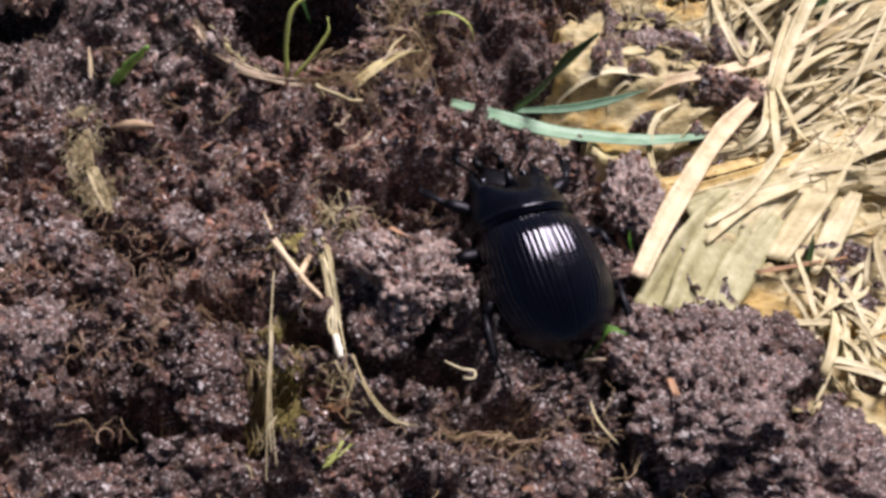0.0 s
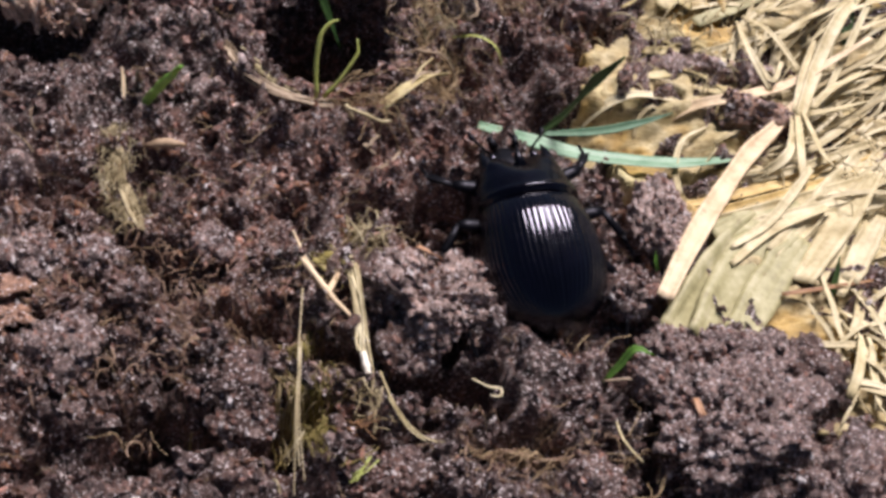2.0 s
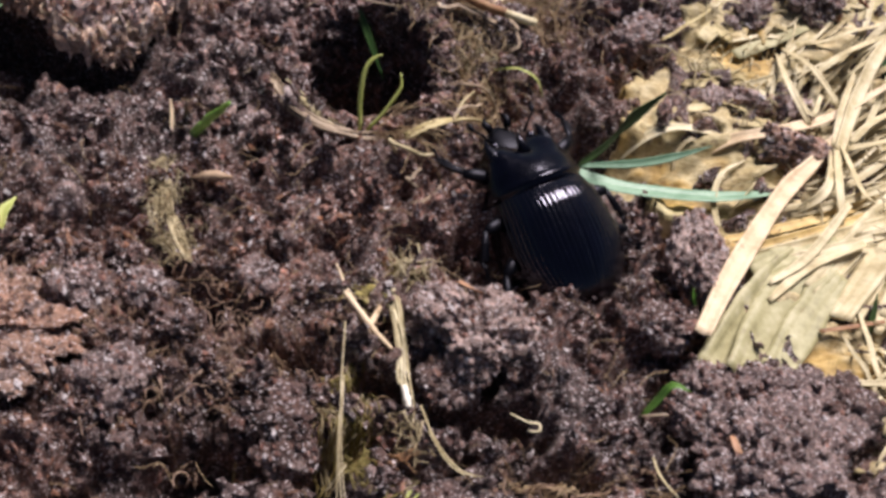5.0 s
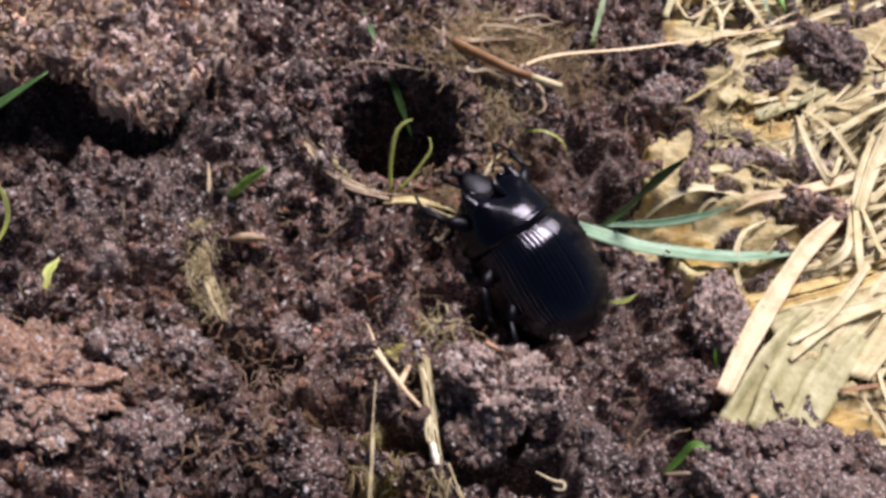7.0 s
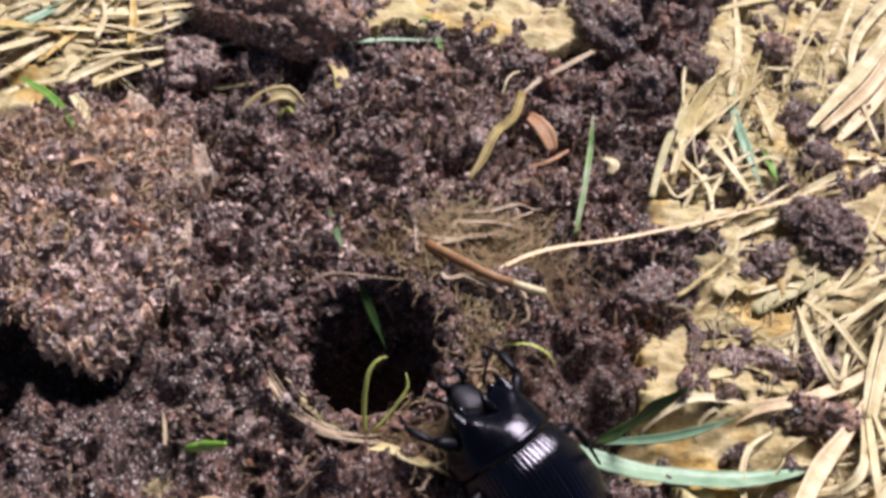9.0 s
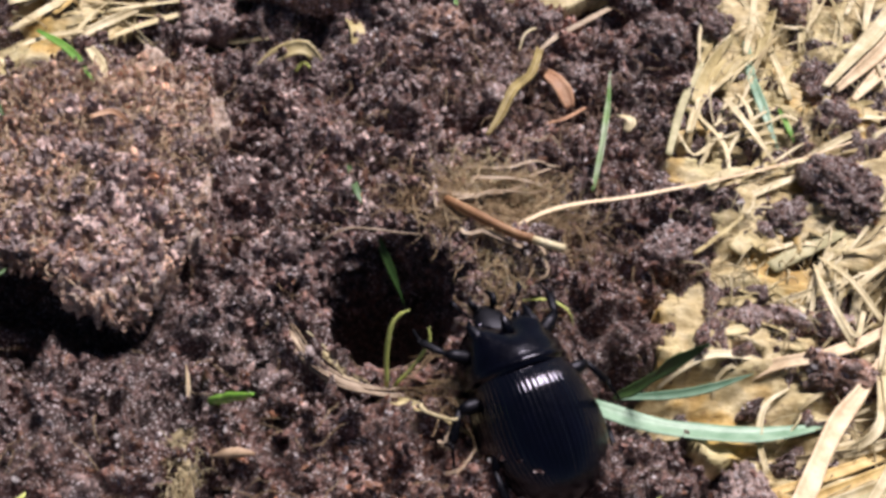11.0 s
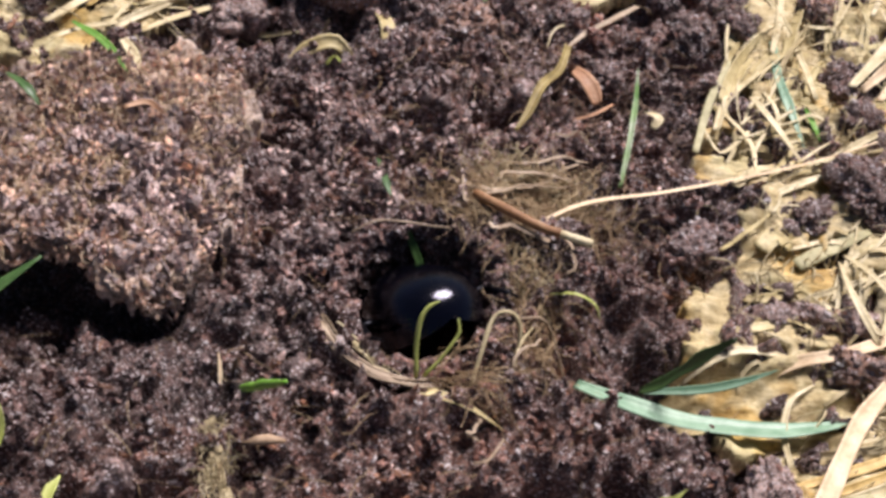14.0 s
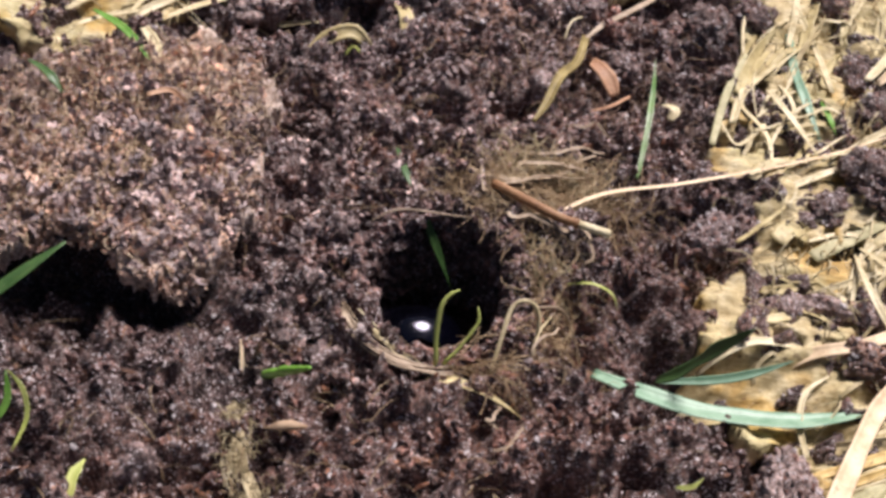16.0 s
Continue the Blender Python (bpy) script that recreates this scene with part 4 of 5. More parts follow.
# ---- straws ----
blade("straw", [(26.2, -4.7, 1.6), (27.6, 0.4, 1.7), (29.7, 6.6, 1.0), (32.5, 14.0, -0.2), (34.8, 18.2, -0.3), (36.8, 22.2, -0.2)], 1.6, STRAW_PINK, "broad bleached straw leaf folded over the mat", "straw", group="straws")
blade("straw", [(4.0, 26.2, 1.0), (6.4, 28.7, 1.2), (9.4, 31.2, 0.8), (14.3, 33.5, 1.0), (20.8, 36.8, 1.7), (27.1, 40.9, 1.7), (34.3, 46.3, 2.0)], 0.48, STRAW_PINK, "long thin straw lying over soil and dung", "straw", group="straws")
blade("straw", [(23.4, 36.0, 0.4), (26.5, 38.7, 0.7), (31.1, 42.8, 0.6)], 0.7, STRAW_PALE, "short bleached straw on soil", "straw", group="straws")
blade("straw", [(21.9, 48.8, 1.7), (24.3, 45.2, 1.8), (27.0, 41.3, 1.5)], 0.95, STRAW_PALE, "flat white straw on the dung", "straw", group="straws")
blade("straw", [(18.8, 17.5, -5.1), (20.5, 18.7, -2.8), (22.7, 19.9, -1.8), (25.5, 20.5, -1.8), (28.4, 20.5, -2.1)], 0.9, STRAW_PALE, "arched cream straw at the mat's edge", "straw", group="straws")
blade("straw", [(25.4, 19.0, -3.9), (28.0, 20.2, -1.8), (31.6, 21.1, -0.2), (36.6, 24.8, -0.1), (43.0, 30.9, 2.0)], 1.15, STRAW_PINK, "long bleached straw running into the sheaf", "straw", group="straws")
blade("straw", [(23.8, 17.1, -4.7), (23.7, 18.6, -3.3), (24.6, 19.6, -2.2), (25.6, 19.4, -3.1), (25.0, 18.2, -4.4)], 0.4, STRAW_PALE, "thin looped straw at the edge", "straw", group="straws")
blade("straw", [(27.6, 9.3, -1.7), (27.1, 13.0, -2.3), (27.6, 16.3, -2.2), (29.5, 18.5, -2.1)], 0.55, STRAW_PALE, "thin straw bent in an arch", "straw", group="straws")
blade("straw", [(43.7, 18.2, -0.2), (34.7, 11.3, -0.3), (26.7, 6.2, -0.3)], 1.0, STRAW_GOLD, "golden straw stem lying flat in the mat", "straw", group="straws")
blade("straw", [(43.5, 16.4, 0.0), (34.6, 9.6, 0.1), (26.8, 4.6, 0.0)], 0.8, STRAW_GOLD, "golden straw stem lying flat in the mat", "straw", group="straws")
blade("straw", [(43.2, 14.5, 0.4), (34.5, 8.1, 0.6), (26.8, 3.3, 0.1)], 1.1, STRAW, "golden straw stem lying flat in the mat", "straw", group="straws")
blade("straw", [(43.0, 12.4, 0.8), (35.3, 7.3, 0.9), (30.2, 4.6, -0.1)], 0.7, STRAW_PALE, "golden straw stem lying flat in the mat", "straw", group="straws")
blade("straw", [(43.4, 18.9, 0.4), (35.5, 12.7, 0.3), (30.0, 11.6, -2.0)], 0.8, STRAW, "golden straw stem lying flat in the mat", "straw", group="straws")
blade("straw", [(36.9, 20.6, -0.1), (36.7, 14.3, 1.2), (37.3, 11.5, 0.2)], 0.7, STRAW, "dry straw leaf in a tangled sheaf", "straw", group="straws")
blade("straw", [(36.6, 20.2, -0.2), (35.5, 13.9, 1.1), (33.0, 11.7, -0.6)], 0.9, STRAW_PALE, "dry straw leaf in a tangled sheaf", "straw", group="straws")
blade("straw", [(37.4, 21.2, -0.2), (38.6, 15.1, 1.1), (40.6, 15.0, -0.1)], 0.8, STRAW, "dry straw leaf in a tangled sheaf", "straw", group="straws")
blade("straw", [(37.1, 20.4, -0.2), (38.4, 26.9, 0.6), (40.1, 32.7, 1.9), (43.2, 39.0, 1.6)], 1.3, STRAW, "dry straw leaf in a tangled sheaf", "straw", group="straws")
blade("straw", [(36.7, 20.9, -0.2), (37.2, 25.7, 0.4), (38.5, 31.4, 0.3)], 0.8, STRAW_PALE, "dry straw leaf in a tangled sheaf", "straw", group="straws")
blade("straw", [(38.2, 21.8, -0.1), (39.9, 24.4, 0.6), (43.6, 28.3, 0.5)], 0.9, STRAW, "dry straw leaf in a tangled sheaf", "straw", group="straws")
blade("straw", [(37.9, 21.0, -0.1), (40.4, 21.9, 0.6), (43.7, 24.6, 0.2)], 0.8, STRAW, "dry straw leaf in a tangled sheaf", "straw", group="straws")
blade("straw", [(34.5, 22.8, -0.1), (32.1, 26.2, 0.9), (31.1, 31.3, -0.1)], 0.6, STRAW_PALE, "dry straw leaf in a tangled sheaf", "straw", group="straws")
blade("straw", [(37.1, 26.1, 0.1), (34.0, 29.2, 1.1), (31.6, 32.3, -0.1)], 0.6, STRAW, "dry straw leaf in a tangled sheaf", "straw", group="straws")
blade("straw", [(34.2, 28.4, 0.5), (36.9, 31.5, 1.7), (42.9, 37.7, 1.6)], 0.8, STRAW, "dry straw leaf in a tangled sheaf", "straw", group="straws")
blade("straw", [(35.4, 26.9, 0.1), (34.3, 23.7, 0.4), (32.4, 28.7, -0.4)], 0.5, STRAW_PALE, "dry straw leaf in a tangled sheaf", "straw", group="straws")
blade("straw", [(37.4, 19.7, -0.1), (35.7, 14.7, 0.9), (34.9, 14.0, -0.6)], 0.7, STRAW, "dry straw leaf in a tangled sheaf", "straw", group="straws")
blade("straw", [(43.7, 19.1, -0.4), (39.4, 10.7, -0.1), (36.1, 4.2, -0.1)], 1.9, STRAW_PALE, "broad pale straw leaf pressed into the dung", "straw", group="straws")
blade("straw", [(43.1, 14.2, 0.6), (40.1, 7.0, 0.4), (38.3, 1.3, 0.2)], 1.7, STRAW, "broad pale straw leaf pressed into the dung", "straw", group="straws")
blade("straw", [(42.7, 19.4, -0.4), (37.5, 10.5, 0.2), (33.6, 4.4, 0.3)], 1.3, STRAW_PALE, "broad pale straw leaf pressed into the dung", "straw", group="straws")
blade("straw", [(42.5, 8.6, 0.9), (41.0, 4.3, 0.5), (40.0, 0.5, 0.6)], 1.2, STRAW, "broad pale straw leaf pressed into the dung", "straw", group="straws")
blade("straw", [(35.4, -0.8, 0.7), (38.6, 0.8, 0.7), (42.7, 3.0, 0.6)], 0.5, BARK, "broad pale straw leaf pressed into the dung", "straw", group="straws")
blade("straw", [(38.9, 9.0, 1.2), (34.4, 5.3, 0.9), (31.3, 0.8, 0.9)], 0.9, STRAW, "broad pale straw leaf pressed into the dung", "straw", group="straws")
blade("straw", [(37.5, 12.9, 1.3), (34.3, 6.3, 1.1), (31.2, 2.3, 1.1)], 0.8, STRAW_PALE, "broad pale straw leaf pressed into the dung", "straw", group="straws")
blade("straw", [(40.1, -5.9, 1.1), (40.7, -8.9, 1.3), (41.8, -10.6, 1.5)], 0.6, STRAW, "curled yellow straw in the dung", "straw", group="straws")
blade("straw", [(45.5, -2.1, 0.8), (43.0, -5.2, 1.3), (41.9, -8.8, 1.6), (42.9, -11.1, 2.0)], 0.6, STRAW_PALE, "curled yellow straw in the dung", "straw", group="straws")
blade("straw", [(42.4, -2.0, 1.0), (44.9, -3.0, 1.1), (46.3, -5.4, 1.5)], 0.6, STRAW, "curled yellow straw in the dung", "straw", group="straws")
blade("straw", [(39.3, -8.5, 1.7), (41.3, -8.1, 1.9), (44.2, -8.4, 2.1)], 0.6, STRAW_PALE, "curled yellow straw in the dung", "straw", group="straws")
blade("straw", [(43.6, -5.5, 1.9), (45.1, -7.2, 2.1), (43.8, -10.7, 2.6)], 0.6, STRAW, "curled yellow straw in the dung", "straw", group="straws")
blade("straw", [(42.3, 75.1, 3.7), (37.9, 65.0, 2.5), (31.9, 53.7, 1.9)], 1.8, STRAW_PALE, "broad bleached straw leaf fanning out", "straw", group="straws")
blade("straw", [(42.2, 71.5, 3.2), (38.6, 63.0, 1.9), (33.1, 54.1, 1.6)], 1.5, STRAW_PINK, "broad bleached straw leaf fanning out", "straw", group="straws")
blade("straw", [(42.6, 81.5, 2.3), (37.5, 70.9, 2.4), (36.3, 64.4, 1.7)], 1.2, STRAW_PALE, "broad bleached straw leaf fanning out", "straw", group="straws")
blade("straw", [(42.5, 68.1, 2.0), (38.8, 60.5, 1.0), (35.0, 53.7, 1.1)], 1.4, STRAW_PINK, "broad bleached straw leaf fanning out", "straw", group="straws")
blade("straw", [(30.4, 63.1, 1.1), (31.6, 69.9, 1.6), (34.3, 77.3, 1.5)], 0.5, STRAW, "dry straw strand on the dung", "straw", group="straws")
blade("straw", [(34.6, 67.0, 1.5), (35.9, 72.0, 1.9), (37.5, 78.3, 1.7)], 0.6, STRAW_PALE, "dry straw strand on the dung", "straw", group="straws")
blade("straw", [(27.1, 63.0, 1.1), (30.4, 64.1, 1.2), (32.8, 70.3, 1.6)], 0.4, STRAW, "dry straw strand on the dung", "straw", group="straws")
blade("straw", [(22.1, 44.9, 0.7), (19.6, 41.1, 0.6), (17.8, 43.7, 0.6)], 0.5, STRAW_PALE, "dry straw strand on the dung", "straw", group="straws")
blade("straw", [(19.6, 46.6, 0.7), (22.2, 43.3, 0.8), (22.9, 39.1, 1.0)], 0.6, STRAW, "dry straw strand on the dung", "straw", group="straws")
blade("straw", [(23.9, 57.1, 1.1), (24.6, 64.7, 1.3), (24.1, 74.0, 1.2)], 0.8, STRAW_PALE, "dry straw strand on the dung", "straw", group="straws")
blade("straw", [(18.9, 44.0, 0.6), (20.0, 49.1, 0.8), (24.0, 55.5, 1.0)], 0.9, STRAW, "dry straw strand on the dung", "straw", group="straws")
blade("straw", [(35.9, 49.6, 1.3), (32.5, 46.2, 1.1), (28.2, 41.3, 0.8)], 0.7, STRAW_PALE, "dry straw strand on the dung", "straw", group="straws")
blade("straw", [(-44.5, 35.9, 1.5), (-42.3, 39.7, 1.8), (-39.5, 45.3, 1.7)], 0.8, STRAW, "dry straw in the tuft behind the soil heap", "straw", group="straws behind the heap")
blade("straw", [(-39.0, 35.7, 1.9), (-36.8, 39.8, 1.6), (-34.1, 44.2, 1.2)], 0.8, STRAW_PALE, "dry straw in the tuft behind the soil heap", "straw", group="straws behind the heap")
blade("straw", [(-41.4, 39.0, 1.9), (-40.2, 42.9, 2.0), (-39.2, 47.4, 2.0)], 0.9, STRAW_GOLD, "dry straw in the tuft behind the soil heap", "straw", group="straws behind the heap")
blade("straw", [(-45.8, 39.0, 2.0), (-42.6, 41.8, 2.2), (-39.9, 46.5, 2.1)], 1.2, STRAW, "dry straw in the tuft behind the soil heap", "straw", group="straws behind the heap")
blade("straw", [(-36.6, 35.1, 2.4), (-34.9, 33.3, 2.3), (-34.0, 31.2, 2.4)], 1.1, STRAW_PALE, "dry straw in the tuft behind the soil heap", "straw", group="straws behind the heap")
blade("straw", [(-34.6, 44.3, 1.7), (-35.2, 47.2, 2.1), (-36.4, 50.2, 2.4)], 0.9, STRAW_GOLD, "dry straw in the tuft behind the soil heap", "straw", group="straws behind the heap")
blade("straw", [(-38.5, 36.0, 2.4), (-38.0, 39.9, 2.2), (-37.0, 43.1, 2.0)], 0.7, STRAW, "dry straw in the tuft behind the soil heap", "straw", group="straws behind the heap")
blade("straw", [(-37.7, 43.5, 2.2), (-38.0, 46.8, 2.4), (-39.5, 49.8, 2.6)], 0.6, STRAW_PALE, "dry straw in the tuft behind the soil heap", "straw", group="straws behind the heap")
blade("straw", [(-47.7, 42.2, 2.5), (-43.4, 42.6, 2.7), (-40.7, 42.8, 2.6)], 1.0, STRAW_GOLD, "dry straw in the tuft behind the soil heap", "straw", group="straws behind the heap")
blade("straw", [(-42.7, 33.2, 2.2), (-40.4, 35.3, 2.5), (-37.7, 36.7, 2.8)], 0.6, STRAW, "dry straw in the tuft behind the soil heap", "straw", group="straws behind the heap")
blade("straw", [(32.5, 33.5, 0.1), (30.0, 33.6, -0.2), (26.3, 31.4, -0.3)], 0.6, STRAW_PALE, "pale straw strand on yellow dung", "straw", group="straws")
blade("straw", [(33.9, 34.6, 0.5), (31.6, 31.0, -0.3), (30.6, 27.0, -0.7)], 0.6, STRAW_PALE, "pale straw strand on yellow dung", "straw", group="straws")
blade("straw", [(33.7, 30.4, -0.4), (30.6, 28.2, -0.6), (27.2, 26.0, -0.9)], 0.6, STRAW_PALE, "pale straw strand on yellow dung", "straw", group="straws")
blade("straw", [(29.6, 26.8, -0.8), (31.7, 25.5, -0.9), (34.3, 24.7, -1.2)], 0.6, STRAW_PALE, "pale straw strand on yellow dung", "straw", group="straws")
blade("leaf_sheath", [(27.4, -6.8, -0.0), (30.9, 1.4, 0.2), (33.5, 6.7, 0.2)], 3.6, PULP, "broad flat pale leaf sheath pressed into the dung", "straw", group="leaf sheaths", fold=0.1)
blade("leaf_sheath", [(29.6, -6.8, 0.2), (33.1, 2.1, 0.3), (35.8, 7.0, 0.4)], 4.2, PULP, "broad flat pale leaf sheath pressed into the dung", "straw", group="leaf sheaths", fold=0.1)
blade("leaf_sheath", [(31.8, -6.6, 0.4), (35.0, 1.5, 0.3), (37.2, 5.7, 0.4)], 3.0, PULP, "broad flat pale leaf sheath pressed into the dung", "straw", group="leaf sheaths", fold=0.1)
blade("leaf_sheath", [(34.9, 3.1, 0.4), (38.6, 9.7, 0.4), (43.6, 19.6, -0.1)], 2.4, STRAW_PALE, "broad flat pale leaf sheath pressed into the dung", "straw", group="leaf sheaths", fold=0.1)
blade("leaf_sheath", [(36.9, 1.1, 0.5), (40.5, 8.8, 0.9), (43.3, 14.8, 0.9)], 2.4, STRAW, "broad flat pale leaf sheath pressed into the dung", "straw", group="leaf sheaths", fold=0.1)
blade("leaf_sheath", [(40.7, 2.3, 0.6), (42.1, 6.3, 0.8), (43.5, 9.6, 1.1)], 2.0, STRAW_PALE, "broad flat pale leaf sheath pressed into the dung", "straw", group="leaf sheaths", fold=0.1)
blade("leaf_sheath", [(29.7, 3.4, 0.9), (32.9, 6.4, 0.6), (36.6, 9.4, 0.6)], 2.0, PULP, "broad flat pale leaf sheath pressed into the dung", "straw", group="leaf sheaths", fold=0.1)
blade("leaf_sheath", [(19.1, 48.1, 0.9), (20.2, 53.5, 1.1), (22.6, 59.6, 1.4)], 1.2, DRY_LEAF, "flat yellow leaf sheath on the dung", "straw", group="leaf sheaths", fold=0.15)
blade("leaf_sheath", [(17.1, 40.3, 0.6), (18.0, 47.6, 1.0), (19.6, 54.0, 1.3)], 0.8, PULP, "flat yellow leaf sheath on the dung", "straw", group="leaf sheaths", fold=0.15)
blade("leaf_sheath", [(25.5, 56.5, 1.0), (26.0, 61.3, 1.1), (27.0, 66.1, 1.5)], 1.3, DRY_LEAF, "flat yellow leaf sheath on the dung", "straw", group="leaf sheaths", fold=0.15)
blade("leaf_sheath", [(20.9, 36.3, 1.3), (23.0, 39.6, 1.0), (26.2, 40.8, 0.9)], 1.2, STRAW_PALE, "flat yellow leaf sheath on the dung", "straw", group="leaf sheaths", fold=0.15)
blade("leaf_sheath", [(24.0, 30.8, -0.3), (25.1, 32.5, -0.0), (26.8, 31.8, -0.3)], 2.0, DRY_LEAF, "flat yellow leaf sheath on the dung", "straw", group="leaf sheaths", fold=0.15)
blade("leaf_sheath", [(27.3, 30.0, -0.4), (30.4, 33.0, -0.3), (33.7, 35.4, 0.6)], 1.5, PULP, "flat yellow leaf sheath on the dung", "straw", group="leaf sheaths", fold=0.15)


# ---- soil crumbs on the dung ----
clod(28.6, 36.3, 1.9, label="round dark pellet of moist soil on the dung", seed=21, material=DARK, fine=4, sink=0.2)
clod(33.1, 40.9, 3.2, label="dark lump of moist soil on the dung", seed=22, material=DARK, fine=4, sink=0.3)
clod(31.2, 56.6, 1.7, label="dark crumb of soil on the dung", seed=23, material=DARK, fine=4, sink=0.3)
clod(32.9, 50.1, 2.0, label="dark crumb of soil on the dung", seed=24, material=DARK, fine=4, sink=0.3)
clod(25.9, 24.8, 1.4, label="grey soil crumb on pale dung", seed=25, fine=4, sink=0.4)
clod(28.9, 25.3, 1.6, label="grey soil crumb on pale dung", seed=26, fine=4, sink=0.4, stretch=(1.3, 0.8, 0.8))
clod(32.8, 25.8, 1.7, label="grey soil crumb on pale dung", seed=27, fine=4, sink=0.4, stretch=(1.3, 0.8, 0.8))
clod(33.5, 20.4, 2.5, label="reddish-brown clod lying in the straw", seed=28, material=RUST, fine=5, sink=0.4, stretch=(1.35, 0.8, 0.75))
clod(28.6, 66.1, 2.2, label="reddish soil crumb on the dung", seed=29, material=RUST, fine=4, sink=0.3)
clod(20.2, 60.6, 2.0, label="dark soil crumb at the dung's edge", seed=30, material=DARK, fine=4, sink=0.3)
clod(32.0, 54.3, 1.7, label="dark soil crumb on the dung", seed=31, material=DARK, fine=4, sink=0.3)
clod(10.5, 64.6, 3.2, label="dark clod of soil at the dung's edge", seed=32, material=DARK, fine=5, sink=0.4)
clod(-22.5, 51.1, 4.6, label="rough reddish clod overhanging a dark hollow", seed=33, material=RUST, fine=5, sink=0.25, stretch=(1.6, 0.8, 0.8))
clod(-28.9, 45.5, 3.0, label="grey clod of soil beside a dark hollow", seed=34, material=CLOD, fine=5, sink=0.35)
clod(-7.1, 49.8, 2.6, label="reddish clod of soil", seed=35, material=RUST, fine=5, sink=0.5)
clod(34.3, 39.4, 3.0, label="dark clod of soil on the dung", seed=36, material=DARK, fine=5, sink=0.4)
clod(-22.6, -18.6, 4.4, label="broad reddish clump of fibrous soil", seed=37, material=RUST, fine=6, sink=0.85, stretch=(1.2, 0.9, 0.4), rough=0.6)
clod(-17.9, -13.8, 2.2, label="pale lump of soil", seed=38, material=GREY, fine=5, sink=0.6)
clod(-13.3, -12.8, 1.7, label="small dark lump of soil", seed=39, material=GREY, fine=4, sink=0.6)
clod(37.6, -8.0, 2.3, label="dark soil lump on the clod's shoulder", seed=40, material=DARK, fine=5, sink=0.2, rough=0.45)
clod(27.2, -8.2, 1.9, label="greyish crumbly lump of soil at the straw's edge", seed=70, material=GREY, fine=5, sink=0.3)
clod(29.4, -7.4, 1.7, label="greyish crumbly lump of soil at the straw's edge", seed=71, material=GREY, fine=5, sink=0.3)
clod(32.0, -7.0, 2.1, label="greyish crumbly lump of soil at the straw's edge", seed=72, material=GREY, fine=5, sink=0.3)
clod(34.8, -6.9, 1.9, label="greyish crumbly lump of soil at the straw's edge", seed=73, material=GREY, fine=5, sink=0.3)
clod(26.2, -10.4, 1.6, label="greyish crumbly lump of soil at the straw's edge", seed=74, material=GREY, fine=5, sink=0.3)
clod(18.1, 30.1, 2.2, label="small crumbly lump of dark soil", seed=50, material=GREY, fine=4, sink=0.5)
clod(7.7, 48.1, 2.0, label="small crumbly lump of dark soil", seed=51, material=DARK, fine=4, sink=0.5)
clod(15.6, 57.1, 2.4, label="small crumbly lump of dark soil", seed=52, material=DARK, fine=4, sink=0.5)
clod(23.7, -3.6, 2.0, label="small crumbly lump of dark soil", seed=53, material=DARK, fine=4, sink=0.5)
clod(-6.5, -9.0, 1.6, label="small crumbly lump of dark soil", seed=54, material=GREY, fine=4, sink=0.5)
clod(-1.2, -18.7, 1.7, label="small crumbly lump of dark soil", seed=55, material=DARK, fine=4, sink=0.5)
clod(8.9, -13.1, 2.0, label="small crumbly lump of dark soil", seed=56, material=DARK, fine=4, sink=0.5)
clod(-14.4, -18.7, 2.0, label="small crumbly lump of dark soil", seed=57, material=DARK, fine=4, sink=0.5)
clod(-13.0, -20.2, 2.2, label="small crumbly lump of dark soil", seed=58, material=GREY, fine=4, sink=0.5)
clod(-0.5, -21.7, 2.0, label="small crumbly lump of dark soil", seed=59, material=DARK, fine=4, sink=0.5)
clod(22.9, -20.9, 2.2, label="small crumbly lump of dark soil", seed=60, material=DARK, fine=4, sink=0.5)
clod(10.4, -23.3, 1.8, label="small crumbly lump of dark soil", seed=61, material=DARK, fine=4, sink=0.5)


# ---- the pale mound beside the pit ----
MOUND_EDGE = [(-25.0, 34.5), (-22.6, 26.5), (-21.6, 17.8), (-21.0, 12.0), (-22.2, 7.4), (-24.0, 6.6), (-27.3, 7.8), (-30.8, 9.8), (-34.0, 8.9), (-37.8, 7.1), (-39.9, 5.8), (-49.9, 8.5), (-54.5, 22.1), (-45.9, 25.3), (-40.7, 31.3), (-33.3, 32.5), (-29.2, 36.2)]


def mound_top(x, y):
    """How far the mound stands over the lie of the land."""
    x, y = np.asarray(x, float), np.asarray(y, float)
    wx, wy = x + 0.9 * lattice(x, y, 2.4, 201), y + 0.9 * lattice(x, y, 2.4, 202)
    z = 2.6 + 1.6 * bell(x, y, -31, 16, 10, 9, 0, 2) + 1.3 * (0.35 - np.abs(lattice(wx, wy, 3.4, 203))) + 1.0 * (0.35 - np.abs(lattice(wx, wy, 1.5, 204))) + 0.8 * (0.3 - np.abs(lattice(x, y, 0.9, 207)))
    return z + 0.55 * lattice(wx, wy, 0.8, 205) + 0.35 * lattice(x, y, 0.45, 206)


mat_patch(MOUND_EDGE, 0.3, 0, 210, "pale reddish mound of fibrous crumbly soil overhanging a pit", "soil_mound", FIBRE, mound_top, 2.2, "mound")


